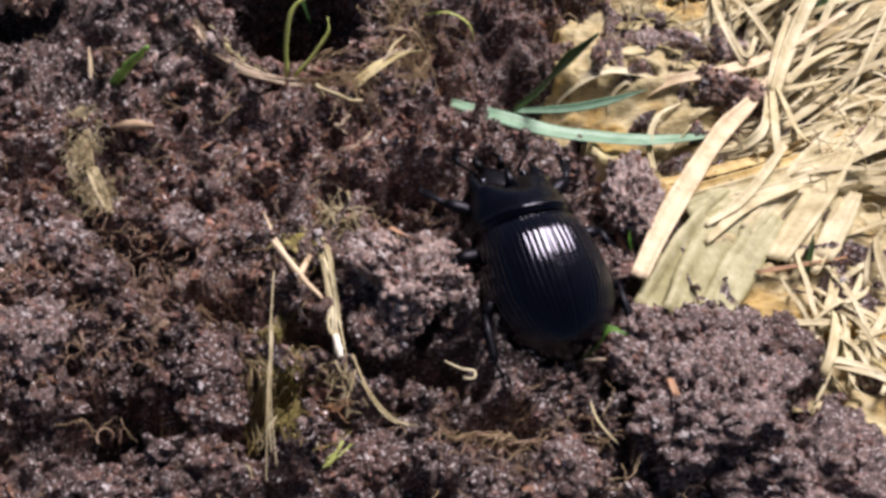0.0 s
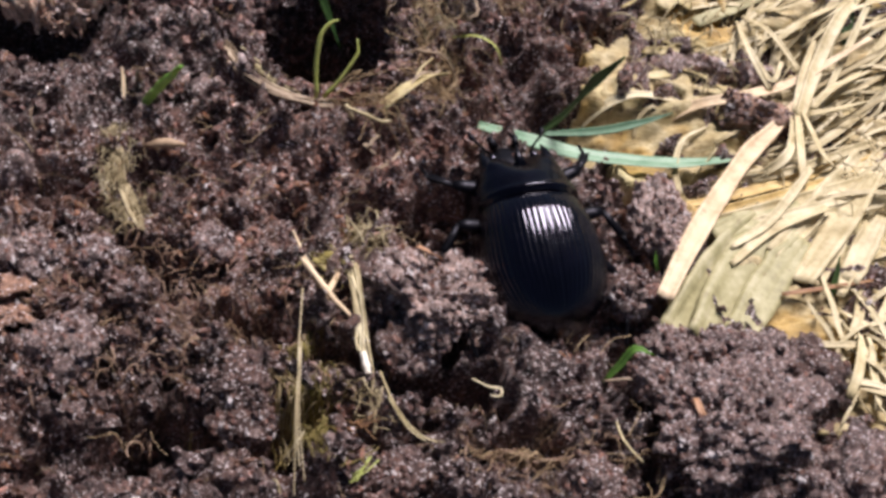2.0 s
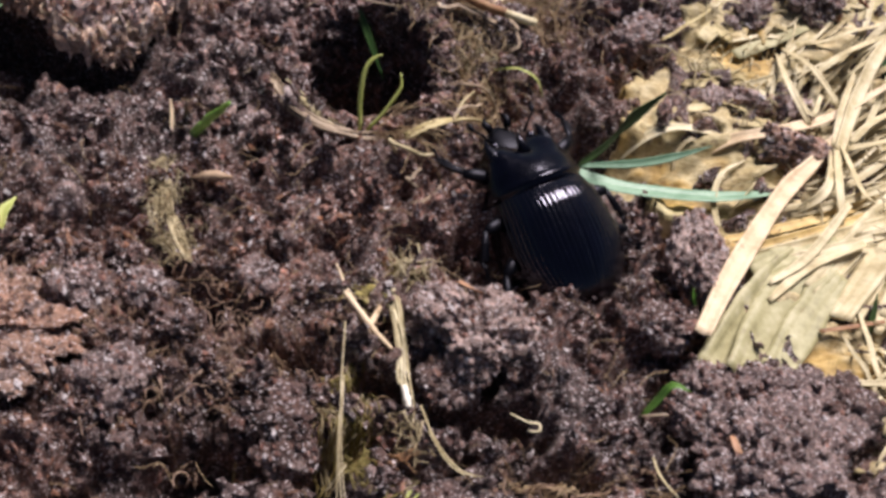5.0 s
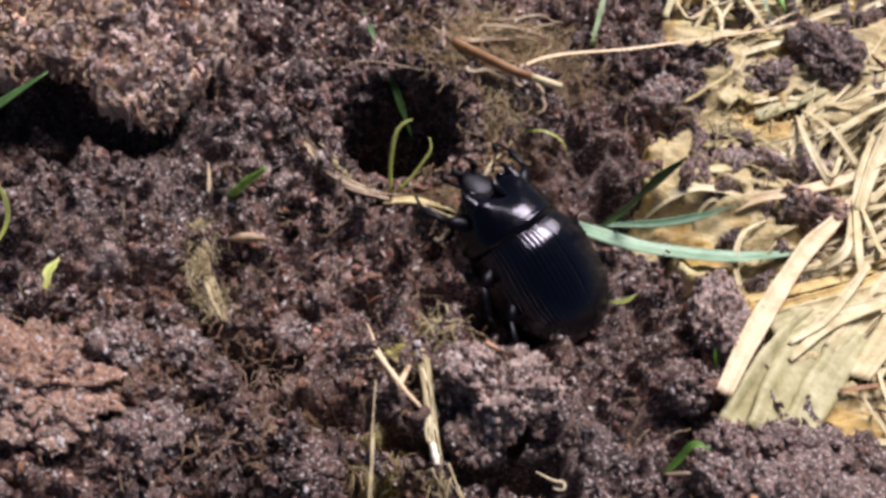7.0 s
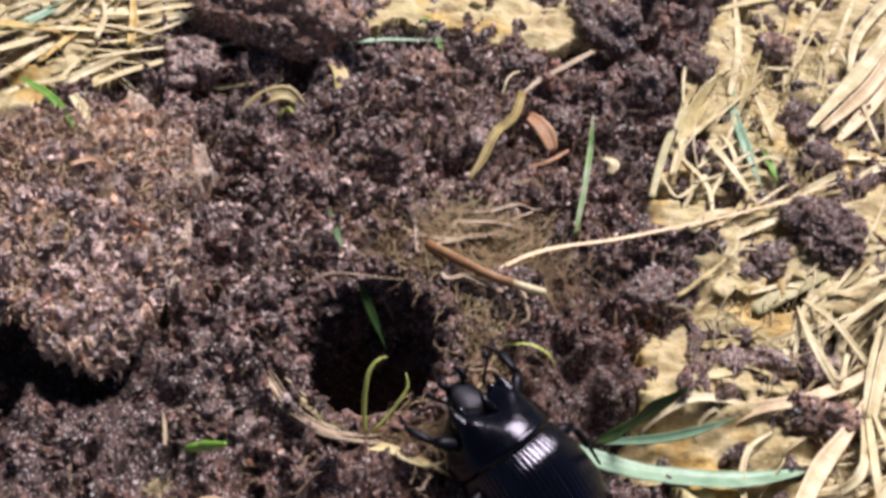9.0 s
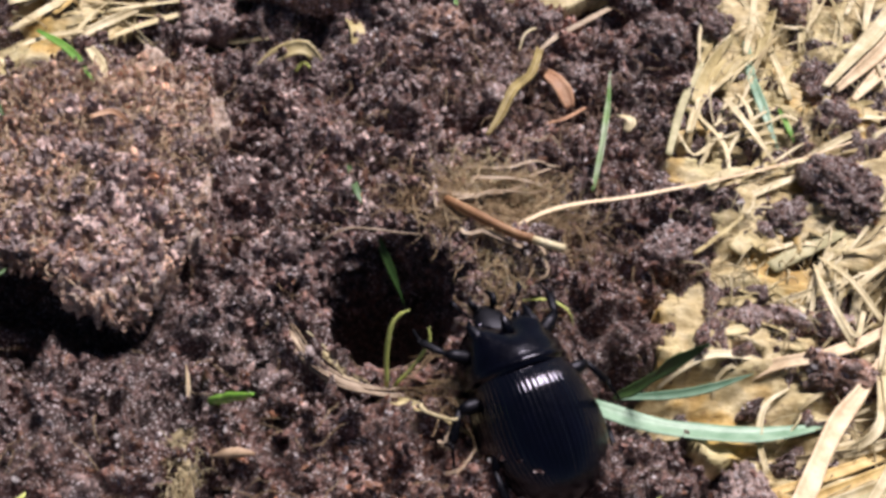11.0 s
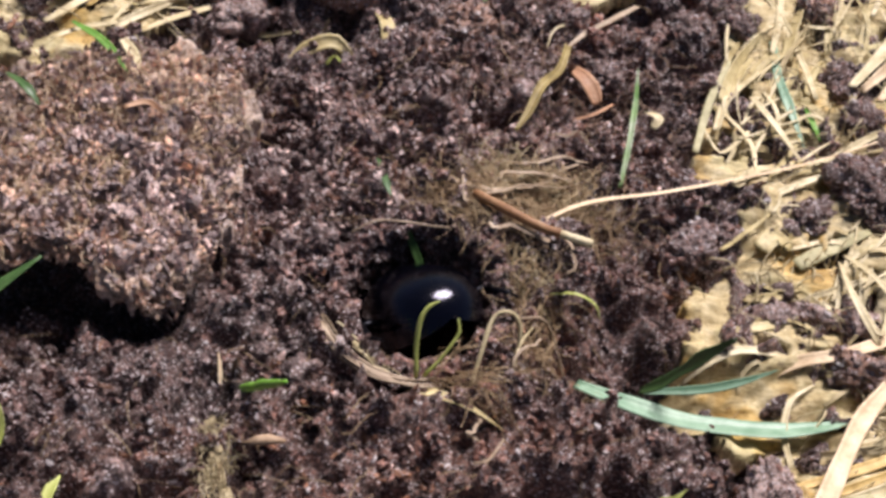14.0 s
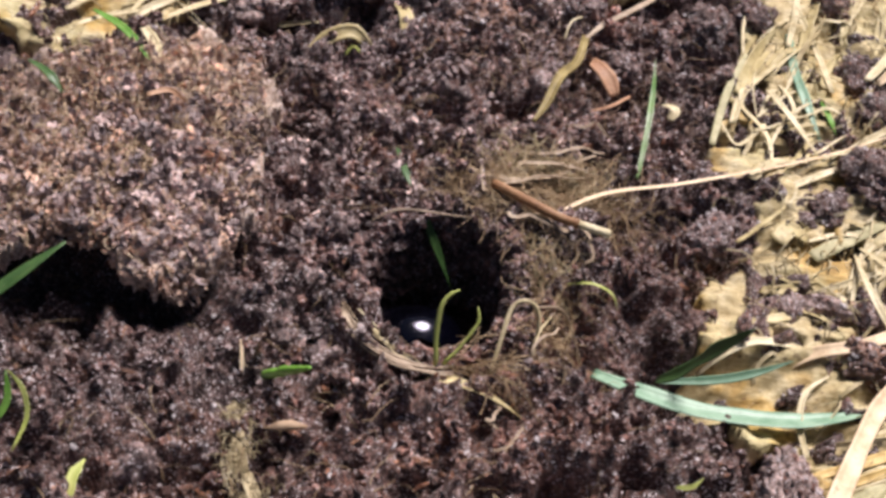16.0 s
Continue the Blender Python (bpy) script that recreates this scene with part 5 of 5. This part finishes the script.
# ---- loose crumbs, fibres and chaff ----
CHIP = soil_material("bark_bits", (0.07, 0.035, 0.02), (0.22, 0.125, 0.08), (0.42, 0.28, 0.19), per_piece=True)
PALE_GRAIN = soil_material("pale_grains", (0.20, 0.145, 0.105), (0.53, 0.40, 0.30), (0.77, 0.65, 0.54), per_piece=True, earth=0.5)
WHITE_GRAIN = soil_material("white_grains", (0.24, 0.19, 0.18), (0.50, 0.43, 0.42), (0.72, 0.66, 0.66), per_piece=True, earth=0.0)
ROOT = straw_material("fine_roots", (0.24, 0.155, 0.09), (0.42, 0.30, 0.18), (0.60, 0.47, 0.30))


def scatter(name, shapes, spots, material, label, category):
    """One mesh of many small shapes; spots: rows of x, y, z, size, shape, turns."""
    verts, faces, at = [], [], 0
    for k, (v, f) in enumerate(shapes):
        own = spots[spots[:, 4].astype(int) == k]
        (ca, cb, cc), (sa, sb, sc) = np.cos(own[:, 5:8].T), np.sin(own[:, 5:8].T)
        m = np.stack([cb * cc, sa * sb * cc - ca * sc, ca * sb * cc + sa * sc, cb * sc, sa * sb * sc + ca * cc, ca * sb * sc - sa * cc, -sb, sa * cb, ca * cb], 1).reshape(-1, 3, 3)
        p = np.einsum("nij,vj->nvi", m, v) * own[:, 3, None, None] + own[:, None, :3]
        verts.append(p.reshape(-1, 3))
        faces.append((f[None] + (np.arange(len(own)) * len(v))[:, None, None]).reshape(-1, 3) + at)
        at += len(own) * len(v)
    return thing(name, np.concatenate(verts), np.concatenate(faces), material, label, category, kind="stuff", smooth=False)


rng = np.random.default_rng(5)


def crumb_spots(count, low, high, keep_off_dung=0.90, mound=False):
    x, y = rng.uniform(-54, -20 if mound else 50, count * 2), rng.uniform(0 if mound else -36, 40 if mound else 84, count * 2)
    on = inside(x, y, DUNG_EDGE) & (rng.uniform(0, 1, count * 2) < keep_off_dung)
    hx, hy, rx, ry, turn = HOLE
    on |= ((x - hx) / (rx + 0.9)) ** 2 + ((y - hy) / (ry + 0.9)) ** 2 < 1
    on |= inside(x, y, MOUND_EDGE) != mound
    clump = 0.5 + 0.5 * lattice(x, y, 5.0, 90) + 0.3 * lattice(x, y, 2.0, 91)
    on |= rng.uniform(0, 1, count * 2) > clump + 0.25
    x, y = x[~on][:count], y[~on][:count]
    n = len(x)
    size = low + (high - low) * rng.uniform(0, 1, n) ** 3
    ground_z = np.where(inside(x, y, MOUND_EDGE), lie(x, y, False) + mound_top(x, y), height(x, y))
    z = ground_z + size * rng.uniform(-0.1, 0.45, n)
    return np.stack([x, y, z, size, rng.integers(0, 10, n), *rng.uniform(0, 6.28, (3, n))], 1)


def burrow_spots(count):
    """Crumbs along the burrow's wall and rim."""
    hx, hy, rx, ry, turn = HOLE
    a, deep = rng.uniform(0, 6.28, count), rng.uniform(0, 1, count) ** 1.6 * 11
    grow = 1.02 - 0.012 * deep + 0.05 * rng.normal(0, 1, count)
    x, y = hx + rx * grow * np.cos(a), hy + ry * grow * np.sin(a)
    size = rng.uniform(0.25, 0.9, count)
    return np.stack([x, y, lie(x, y) + 0.3 - deep, size, rng.integers(0, 10, count), *rng.uniform(0, 6.28, (3, count))], 1)


def edge_spots(count):
    """Crumbs along the mound's broken edge."""
    ends = np.array(MOUND_EDGE + MOUND_EDGE[:1])
    k, s = rng.integers(0, len(ends) - 1, count), rng.uniform(0, 1, count)
    x, y = (ends[k] + (ends[k + 1] - ends[k]) * s[:, None]).T + rng.normal(0, 0.35, (2, count))
    size = rng.uniform(0.15, 0.6, count)
    z = lie(x, y, False) + mound_top(x, y) - rng.uniform(0.1, 1.3, count)
    return np.stack([x, y, z, size, rng.integers(0, 10, count), *rng.uniform(0, 6.28, (3, count))], 1)


CRUMB_SHAPES = [lump(100 + k, 0.55, 2, 0.85) for k in range(10)]
SMALL_SHAPES = [(v * np.array((1.25, 0.9, 0.7)), fc) for v, fc in (lump(130 + k, 0.75, 1, 0.9) for k in range(10))]
GRAIN_SHAPES = [(v * np.array((1.35, 0.85, 0.6)), fc) for v, fc in (lump(150 + k, 0.6, 0, 0.9) for k in range(10))]
lumps = [mesh_from("soil_lump", v * MM, f, DARK if k % 3 else GREY) for k, (v, f) in enumerate(CRUMB_SHAPES)]
for x, y, z, size, shape, ax, ay, az in crumb_spots(260, 0.55, 1.5).tolist():
    ob = tagged(new("soil_lump", lumps[int(shape)]), "loose rounded lump of dark crumbly soil", "soil lump", "loose soil lumps")
    ob.matrix_basis = Matrix.LocRotScale(Vector((x, y, z - 0.3 * size)) * MM, Euler((ax, ay, az)), (size, size, size))
scatter("soil_crumbs", SMALL_SHAPES, crumb_spots(7500, 0.2, 0.8, 0.62), CRUMB, "loose dark crumbs of soil scattered over the ground", "soil")
scatter("burrow_crumbs", SMALL_SHAPES, burrow_spots(1500), CRUMB, "soil crumbs lining the burrow's rim and wall", "soil")
scatter("mound_grains", GRAIN_SHAPES, crumb_spots(6000, 0.10, 0.42, mound=True), PALE_GRAIN, "pale crumbs and grains on the reddish mound", "soil")
CHIP_SHAPES = [(v * np.array((1.0, 0.3, 0.22)), fc) for v, fc in (lump(190 + k, 0.7, 1, 0.9) for k in range(10))]
FLAKE_SHAPES = [(v * np.array((1.0, 0.55, 0.2)), fc) for v, fc in (lump(230 + k, 0.8, 1, 0.9) for k in range(10))]
scatter("mound_crumbs", FLAKE_SHAPES, np.concatenate([edge_spots(900), crumb_spots(2600, 0.2, 0.85, mound=True)]), PALE_GRAIN, "tan flakes and crumbs on the mound and its broken edge", "soil")
scatter("mound_slivers", CHIP_SHAPES, crumb_spots(1500, 0.3, 1.0, mound=True), PALE_GRAIN, "brown slivers of rotten fibre on the mound", "debris")
white = crumb_spots(14000, 0.28, 0.8, mound=True)
white[:, 2] += 0.15
white = white[rng.uniform(0, 1, len(white)) < 0.08 + 0.92 * bell(white[:, 0], white[:, 1], -27.5, 18.5, 6.5, 9, 25, 2)]
scatter("white_grains", FLAKE_SHAPES, white, WHITE_GRAIN, "whitish mouldy flakes on the mound", "debris")
litter = crumb_spots(9000, 0.3, 1.1)
litter = litter[rng.uniform(0, 1, len(litter)) < 0.30 + 0.7 * bell(litter[:, 0], litter[:, 1], -14, -15, 14, 8, 0, 3)]
scatter("soil_chips", CHIP_SHAPES, litter, CHIP, "small brown bits of bark and fibre in the soil", "debris")
scatter("soil_grains", GRAIN_SHAPES, crumb_spots(54000, 0.08, 0.30, 0.75), GRAIN, "fine pale and dark soil grains over the ground", "soil")


# Dark crumbs, thickest around the dead moss and left of the burrow.
dark_spots = crumb_spots(38000, 0.22, 0.8)
dark_spots = dark_spots[rng.uniform(0, 1, len(dark_spots)) < 0.9 * bell(dark_spots[:, 0], dark_spots[:, 1], 1.0, -19, 18, 6.5, 4, 3) + 0.5 * bell(dark_spots[:, 0], dark_spots[:, 1], -12, 15, 4.5, 7, 0, 3)]
scatter("dark_crumbs", SMALL_SHAPES, dark_spots, DARK, "dark crumbs of soil around dead moss and burrow", "soil")
# Pale grains, densest right of the mound and behind the burrow.
pale_spots = crumb_spots(80000, 0.09, 0.42)
pale_spots = pale_spots[rng.uniform(0, 1, len(pale_spots)) < 0.62 * bell(pale_spots[:, 0], pale_spots[:, 1], -14, 30, 12, 15, 0, 2) + 0.8 * bell(pale_spots[:, 0], pale_spots[:, 1], -8, 46, 14, 11, 0, 2)]
scatter("strewn_grains", GRAIN_SHAPES, pale_spots, WHITE_GRAIN, "pale grains strewn over dark soil beside the mound and behind the burrow", "soil")


def fibre_mat(name, areas, material, label, category, seed, radius=0.06, rise=1.2, lift=0.0, curl=0.16):
    """Many thin curled fibres; areas: rows of x, y, reach in x and y, count, length, direction."""
    r = np.random.default_rng(seed)
    verts, faces, at = [], [], 0
    for cx, cy, rx, ry, count, length, way in areas:
        for _ in range(count):
            x, y = cx + rx * r.normal() * 0.55, cy + ry * r.normal() * 0.55
            a = r.uniform(0, 6.28) if way is None else radians(way) + 0.45 * r.normal()
            bend, size = r.normal() * curl, length * r.uniform(0.3, 1.5)
            if lift and not inside(np.array([x]), np.array([y]), MOUND_EDGE)[0]:
                continue
            mx, my = x + size / 2 * math.cos(a) - HOLE[0], y + size / 2 * math.sin(a) - HOLE[1]
            if (mx / HOLE[2]) ** 2 + (my / HOLE[3]) ** 2 < 0.85:
                continue
            top, pts = r.uniform(0.15, rise), []
            for k in range(7):
                pts.append((x, y, (float(lie(x, y, lift == 0)) + lift) + 0.45 + top * math.sin(math.pi * (k / 6)) + 0.15 * r.normal()))
                x, y = x + size / 6 * math.cos(a), y + size / 6 * math.sin(a)
                a += bend + 0.2 * r.normal()
            thick = radius * r.uniform(0.6, 1.6)
            v, f = tube(curve_through(pts, 12).tolist(), (thick * np.linspace(1.1, 0.5, 12)).tolist(), 4)
            verts.append(v)
            faces.append(f + at)
            at += len(v)
    return thing(name, np.concatenate(verts), np.concatenate(faces), material, label, category, kind="stuff")


fibre_mat("root_fibres", [(4.5, 31.0, 6, 1.8, 150, 4, None), (6.0, 28.5, 5, 2.0, 130, 4, None), (3.0, 26.5, 5, 1.2, 90, 6.5, 160), (-1.0, 8.3, 5, 0.9, 50, 5, 10), (-4, 25.5, 4, 0.8, 30, 4, 0)],
          ROOT, "tangle of fine pale-brown roots round the burrow", "roots", 11, 0.035, 1.3)
fibre_mat("curled_roots", [(4.2, 20.0, 2.2, 3.4, 80, 4.2, None), (5.2, 15.0, 2.0, 2.6, 60, 4.2, None), (3.4, 29.5, 6, 2.4, 170, 4.6, None), (-3.0, 28.5, 3, 1.6, 50, 3.6, None)],
          ROOT, "curled fine brown rootlets beside the burrow", "roots", 18, 0.042, 1.3, curl=0.45)
fibre_mat("grass_mat", [(3.5, 31.5, 6, 1.8, 200, 3.4, None), (4.2, 21.0, 1.8, 3.0, 70, 3.0, None)], MOSS, "matted dead tan grass fibres by the burrow", "grass", 16, 0.045, 1.0, curl=0.35)
fibre_mat("straw_fibres", [(40, 16, 9, 10, 90, 6, None), (28, 29, 6, 8, 70, 4, None), (32, 58, 10, 14, 90, 5, None), (-44, 46, 9, 8, 80, 6, None)], STRAW, "chopped straw fibres strewn over the dung", "straw", 17, 0.07, 2.2)
fibre_mat("yellow_fibres", [(2.4, -19.5, 0.6, 4.0, 30, 3.5, 95), (4.6, -21.0, 1.6, 1.6, 20, 1.8, None), (3.6, -5.5, 0.9, 0.7, 30, 1.4, None)],
          DRY_OLIVE, "yellowish dead moss and rootlets on the soil", "moss", 12, 0.045, 0.4)
fibre_mat("moss_fibres", [(2.6, -20.0, 0.7, 4.0, 18, 3.0, 95), (4.6, -5.2, 1.0, 0.6, 40, 1.3, None), (5.5, -18.5, 1.6, 1.2, 25, 1.5, None)],
          MOSS, "pale dead moss strands on the soil", "moss", 13, 0.055, 0.7)
fibre_mat("moss_mat", [(-16.2, -2.0, 0.9, 1.2, 70, 1.5, 115), (-14.8, -5.0, 1.0, 1.5, 90, 1.6, 118), (-12.8, -8.0, 1.2, 1.5, 90, 1.5, 125)],
          MOSS, "flat matted streak of pale dead moss on the soil", "moss", 25, 0.04, 0.35, curl=0.4)
fibre_mat("olive_mat", [(2.2, -15.5, 0.8, 1.6, 60, 1.8, 100), (3.6, -19.0, 1.0, 1.8, 80, 1.9, 110), (5.2, -22.2, 1.2, 1.4, 60, 1.7, 120)],
          OLIVE, "matted olive strip of rotting moss on the soil", "moss", 26, 0.04, 0.4, curl=0.45)
fibre_mat("soil_fibres", [(0, 0, 40, 30, 330, 3.2, None), (-10, 40, 30, 18, 120, 3.2, None), (20, -20, 20, 12, 80, 3.0, None), (17, -19, 4, 2.5, 40, 4.0, 20)],
          ROOT, "fine brown rootlets scattered over the soil", "roots", 14, 0.03, 0.8)
TAN_ROOT = straw_material("tan_rootlets", (0.34, 0.24, 0.15), (0.56, 0.42, 0.29), (0.74, 0.61, 0.46))
RUST_ROOT = straw_material("rusty_rootlets", (0.18, 0.11, 0.075), (0.33, 0.215, 0.155), (0.50, 0.36, 0.28))
fibre_mat("rusty_fibres", [(-13, -17, 13, 6, 420, 1.7, None), (-2, -13, 9, 5, 140, 1.8, None), (18, -18, 6, 4, 90, 2.2, None), (4, 46, 12, 8, 200, 2.4, None)],
          RUST_ROOT, "short reddish-brown fibres matted into the soil", "roots", 27, 0.04, 0.6, curl=0.35)
fibre_mat("mound_fibres", [(-32, 20, 12, 13, 1500, 1.7, None)], TAN_ROOT, "short fibres matted over the pale mound", "roots", 15, 0.045, 0.6, 3.3, 0.4)


def straw_litter(name, areas, material, label, seed, over=(0.7, 1.7), hump=0.8, parent=None):
    """Many short straws and leaf strips; areas: x, y, reach in x and y, count, length, direction, its spread, width."""
    r = np.random.default_rng(seed)
    verts, faces, at = [], [], 0
    for cx, cy, rx, ry, count, length, way, loose, width in areas:
        for n in range(count):
            x, y = cx + rx * r.uniform(-1, 1), cy + ry * r.uniform(-1, 1)
            a, bend, size = radians(way) + loose * r.normal(), 0.13 * r.normal(), length * r.uniform(0.5, 1.5)
            low, pts = r.uniform(*over), []
            for k in range(5):
                pts.append((x, y, float(lie(x, y)) + low + hump * math.sin(math.pi * k / 4) * r.uniform(0.2, 1)))
                x, y = x + size / 4 * math.cos(a), y + size / 4 * math.sin(a)
                a += bend
            w = width * r.uniform(0.4, 1.5)
            v, f = blade_mesh(pts, w, n, 0.3, max(0.07, 0.08 * w), (0.8, 0.5), 12)
            f = ends_closed(v, f, 18)
            if parent is not None:
                part(name, v, f, material, parent, label)
                continue
            verts.append(v)
            faces.append(f + at)
            at += len(v)
    if parent is None:
        thing(name, np.concatenate(verts), np.concatenate(faces), material, label, "straw", kind="stuff")


straw_litter("straw_litter", [(40, 10, 7, 5, 5, 15, 35, 0.2, 1.1), (38, 24, 8, 8, 15, 20, 48, 0.25, 0.6), (44, -8, 5, 7, 16, 6, 60, 0.9, 0.6),
                              (31, 37, 8, 7, 6, 8, 25, 0.5, 0.5), (27, 52, 5, 9, 6, 12, 72, 0.25, 0.7), (-44, 44, 8, 8, 34, 14, 40, 0.35, 0.7)],
             STRAW, "tangled dry yellow straw pressed into the dung", 21)
straw_litter("bleached_litter", [(40, 13, 7, 5, 6, 15, 38, 0.2, 1.1), (40, 28, 8, 8, 15, 20, 52, 0.25, 0.6), (45, -6, 5, 7, 12, 6, 60, 0.9, 0.6), (40, 50, 8, 9, 9, 14, 55, 0.4, 0.7), (-44, 46, 8, 8, 22, 14, 40, 0.35, 0.6)],
             STRAW_PALE, "bleached straw strips lying over the dung", 22)

straw_litter("leaf_shred", [(21, 48, 2.5, 12, 9, 9, 78, 0.15, 0.9), (28, 60, 6, 12, 7, 10, 68, 0.3, 0.8), (29, 33, 5, 6, 8, 5, 50, 0.5, 0.8), (23, 25, 4, 5, 8, 5, 40, 0.5, 0.8)],
             DRY_LEAF, "flat yellow shred of dead leaf", 23, (0.6, 1.1), 0.3, dung)
straw_litter("straw_fibre", [(22, 48, 3, 14, 12, 7, 75, 0.3, 0.35), (30, 40, 6, 9, 8, 7, 55, 0.5, 0.35), (38, 14, 8, 6, 16, 9, 40, 0.25, 0.35), (43, -4, 4, 8, 24, 6, 65, 0.6, 0.4), (38, 26, 8, 6, 26, 9, 45, 0.5, 0.35)],
             STRAW_PALE, "thin cream straw fibre", 24, (0.7, 1.4), 0.6, dung)


# ---- what moves ----
# seconds, place of the body in mm, heading (degrees left of +y), pitch (nose up), roll
BEETLE = [
    (0, 17.74, -4.02, 0.26, 31.0, 6.1, 0.0),
    (0.5, 17.27, -4.16, 0.27, 30.7, 6.4, 0.0),
    (1, 16.81, -3.71, 0.27, 28.2, 6.7, 0.0),
    (1.5, 16.75, -2.36, 0.28, 21.3, 7.9, 0.0),
    (2, 15.39, -0.60, 0.29, 25.2, 8.2, 0.0),
    (2.5, 14.59, 0.33, 0.27, 28.5, 9.7, 0.0),
    (3, 14.00, 2.56, 0.26, 29.6, 11.2, 0.0),
    (3.5, 13.01, 3.70, 0.24, 32.3, 11.8, 0.0),
    (4, 12.81, 3.53, 0.23, 34.4, 13.3, 0.0),
    (6.3, 9.63, 4.75, 1.01, 50.9, 22.7, 0.0),
    (6.5, 9.02, 4.22, 1.14, 50.9, 22.7, 0.0),
    (7, 8.25, 4.25, 1.41, 58.7, 25.2, 0.0),
    (7.5, 7.58, 4.09, 1.68, 60.8, 25.8, 0.0),
    (8, 7.74, 3.69, 1.61, 62.1, 27.6, 0.0),
    (8.5, 8.50, 5.40, 1.54, 61.3, 27.4, 0.0),
    (9, 8.21, 6.92, 1.63, 55.4, 22.6, 0.0),
    (11.5, 5.96, 10.29, 0.95, 36.1, 14.4, 0.0),
    (12, 4.06, 12.21, 0.40, 44.0, 12.0, -8.0),
    (12.5, 4.24, 14.22, 0.60, 36.0, -8.0, -18.0),
    (13, 1.57, 14.26, 0.00, 72.0, -36.0, -30.0),
    (13.3, 0.97, 17.52, -2.60, 68.0, -40.0, -28.0),
    (13.6, -6.13, 18.83, -6.00, 42.0, -50.0, 0.0),
    (14, -4.63, 17.45, -6.00, 38.0, -52.0, 0.0),
    (14.5, -4.26, 17.52, -6.20, 35.0, -53.0, 0.0),
    (15, -4.19, 17.06, -7.20, 30.0, -56.0, 0.0),
    (15.5, -3.89, 17.02, -10.00, 24.0, -62.0, 0.0),
    (16, -5.60, 15.19, -12.50, 20.0, -72.0, 0.0),
]


def motions():
    rows = []
    for t, x, y, z, yaw, pitch, roll in BEETLE:
        turn = Euler((0, 0, radians(yaw))).to_matrix() @ Euler((radians(pitch), 0, 0)).to_matrix() @ Euler((0, radians(roll), 0)).to_matrix()
        rows.append((t, Matrix.Translation(Vector((x, y, z)) * MM) @ turn.to_4x4()))
    walk(beetle, rows)
    # the hind leg flicks a root upright; the dry leaf is shoved aside by the body
    foot, flat = Vector((1.3, 8.1, -0.5)) * MM, Euler((radians(84), 0, radians(-30))).to_matrix().to_4x4()
    lying = Matrix.Translation(foot + Vector((0, 0, -0.9)) * MM) @ flat @ Matrix.Translation(-foot)
    walk(kicked_root, [(0.0, lying), (13.2, lying), (13.45, Matrix.Identity(4)), (16.0, Matrix.Identity(4))])
    heart = Vector((4.5, 10.7, 1.5)) * MM

    def leaf_at(x, y, z, turn):
        return Matrix.Translation(Vector((x, y, z)) * MM) @ Euler((0, 0, radians(turn))).to_matrix().to_4x4() @ Matrix.Translation(-heart)

    still, shoved, left = Matrix.Identity(4), leaf_at(0.6, 6.6, 1.0, -50), leaf_at(0.4, 6.3, 0.0, -64)
    walk(pushed_leaf, [(0.0, still), (4.3, still), (6.0, shoved), (8.0, shoved), (9.5, left), (16.0, left)])
    for n, (side, along, leg, hip) in enumerate(beetle_legs):
        steps = []
        for k in range(65):
            t = k * 0.25
            pace = 1.0 if 1.0 < t < 4.5 or 5.5 < t < 13.5 else 0.45
            swing = pace * (14 * math.sin(2 * math.pi * t / 1.1 + n * 2.1) + 6 * math.sin(2 * math.pi * t / 0.7 + n))
            lift = pace * 7 * math.cos(2 * math.pi * t / 1.1 + n * 2.1)
            steps.append((t, Matrix.Translation(hip * MM) @ Euler((0, radians(-side * lift), radians(side * swing))).to_matrix().to_4x4()))
        walk(leg, steps)


motions()
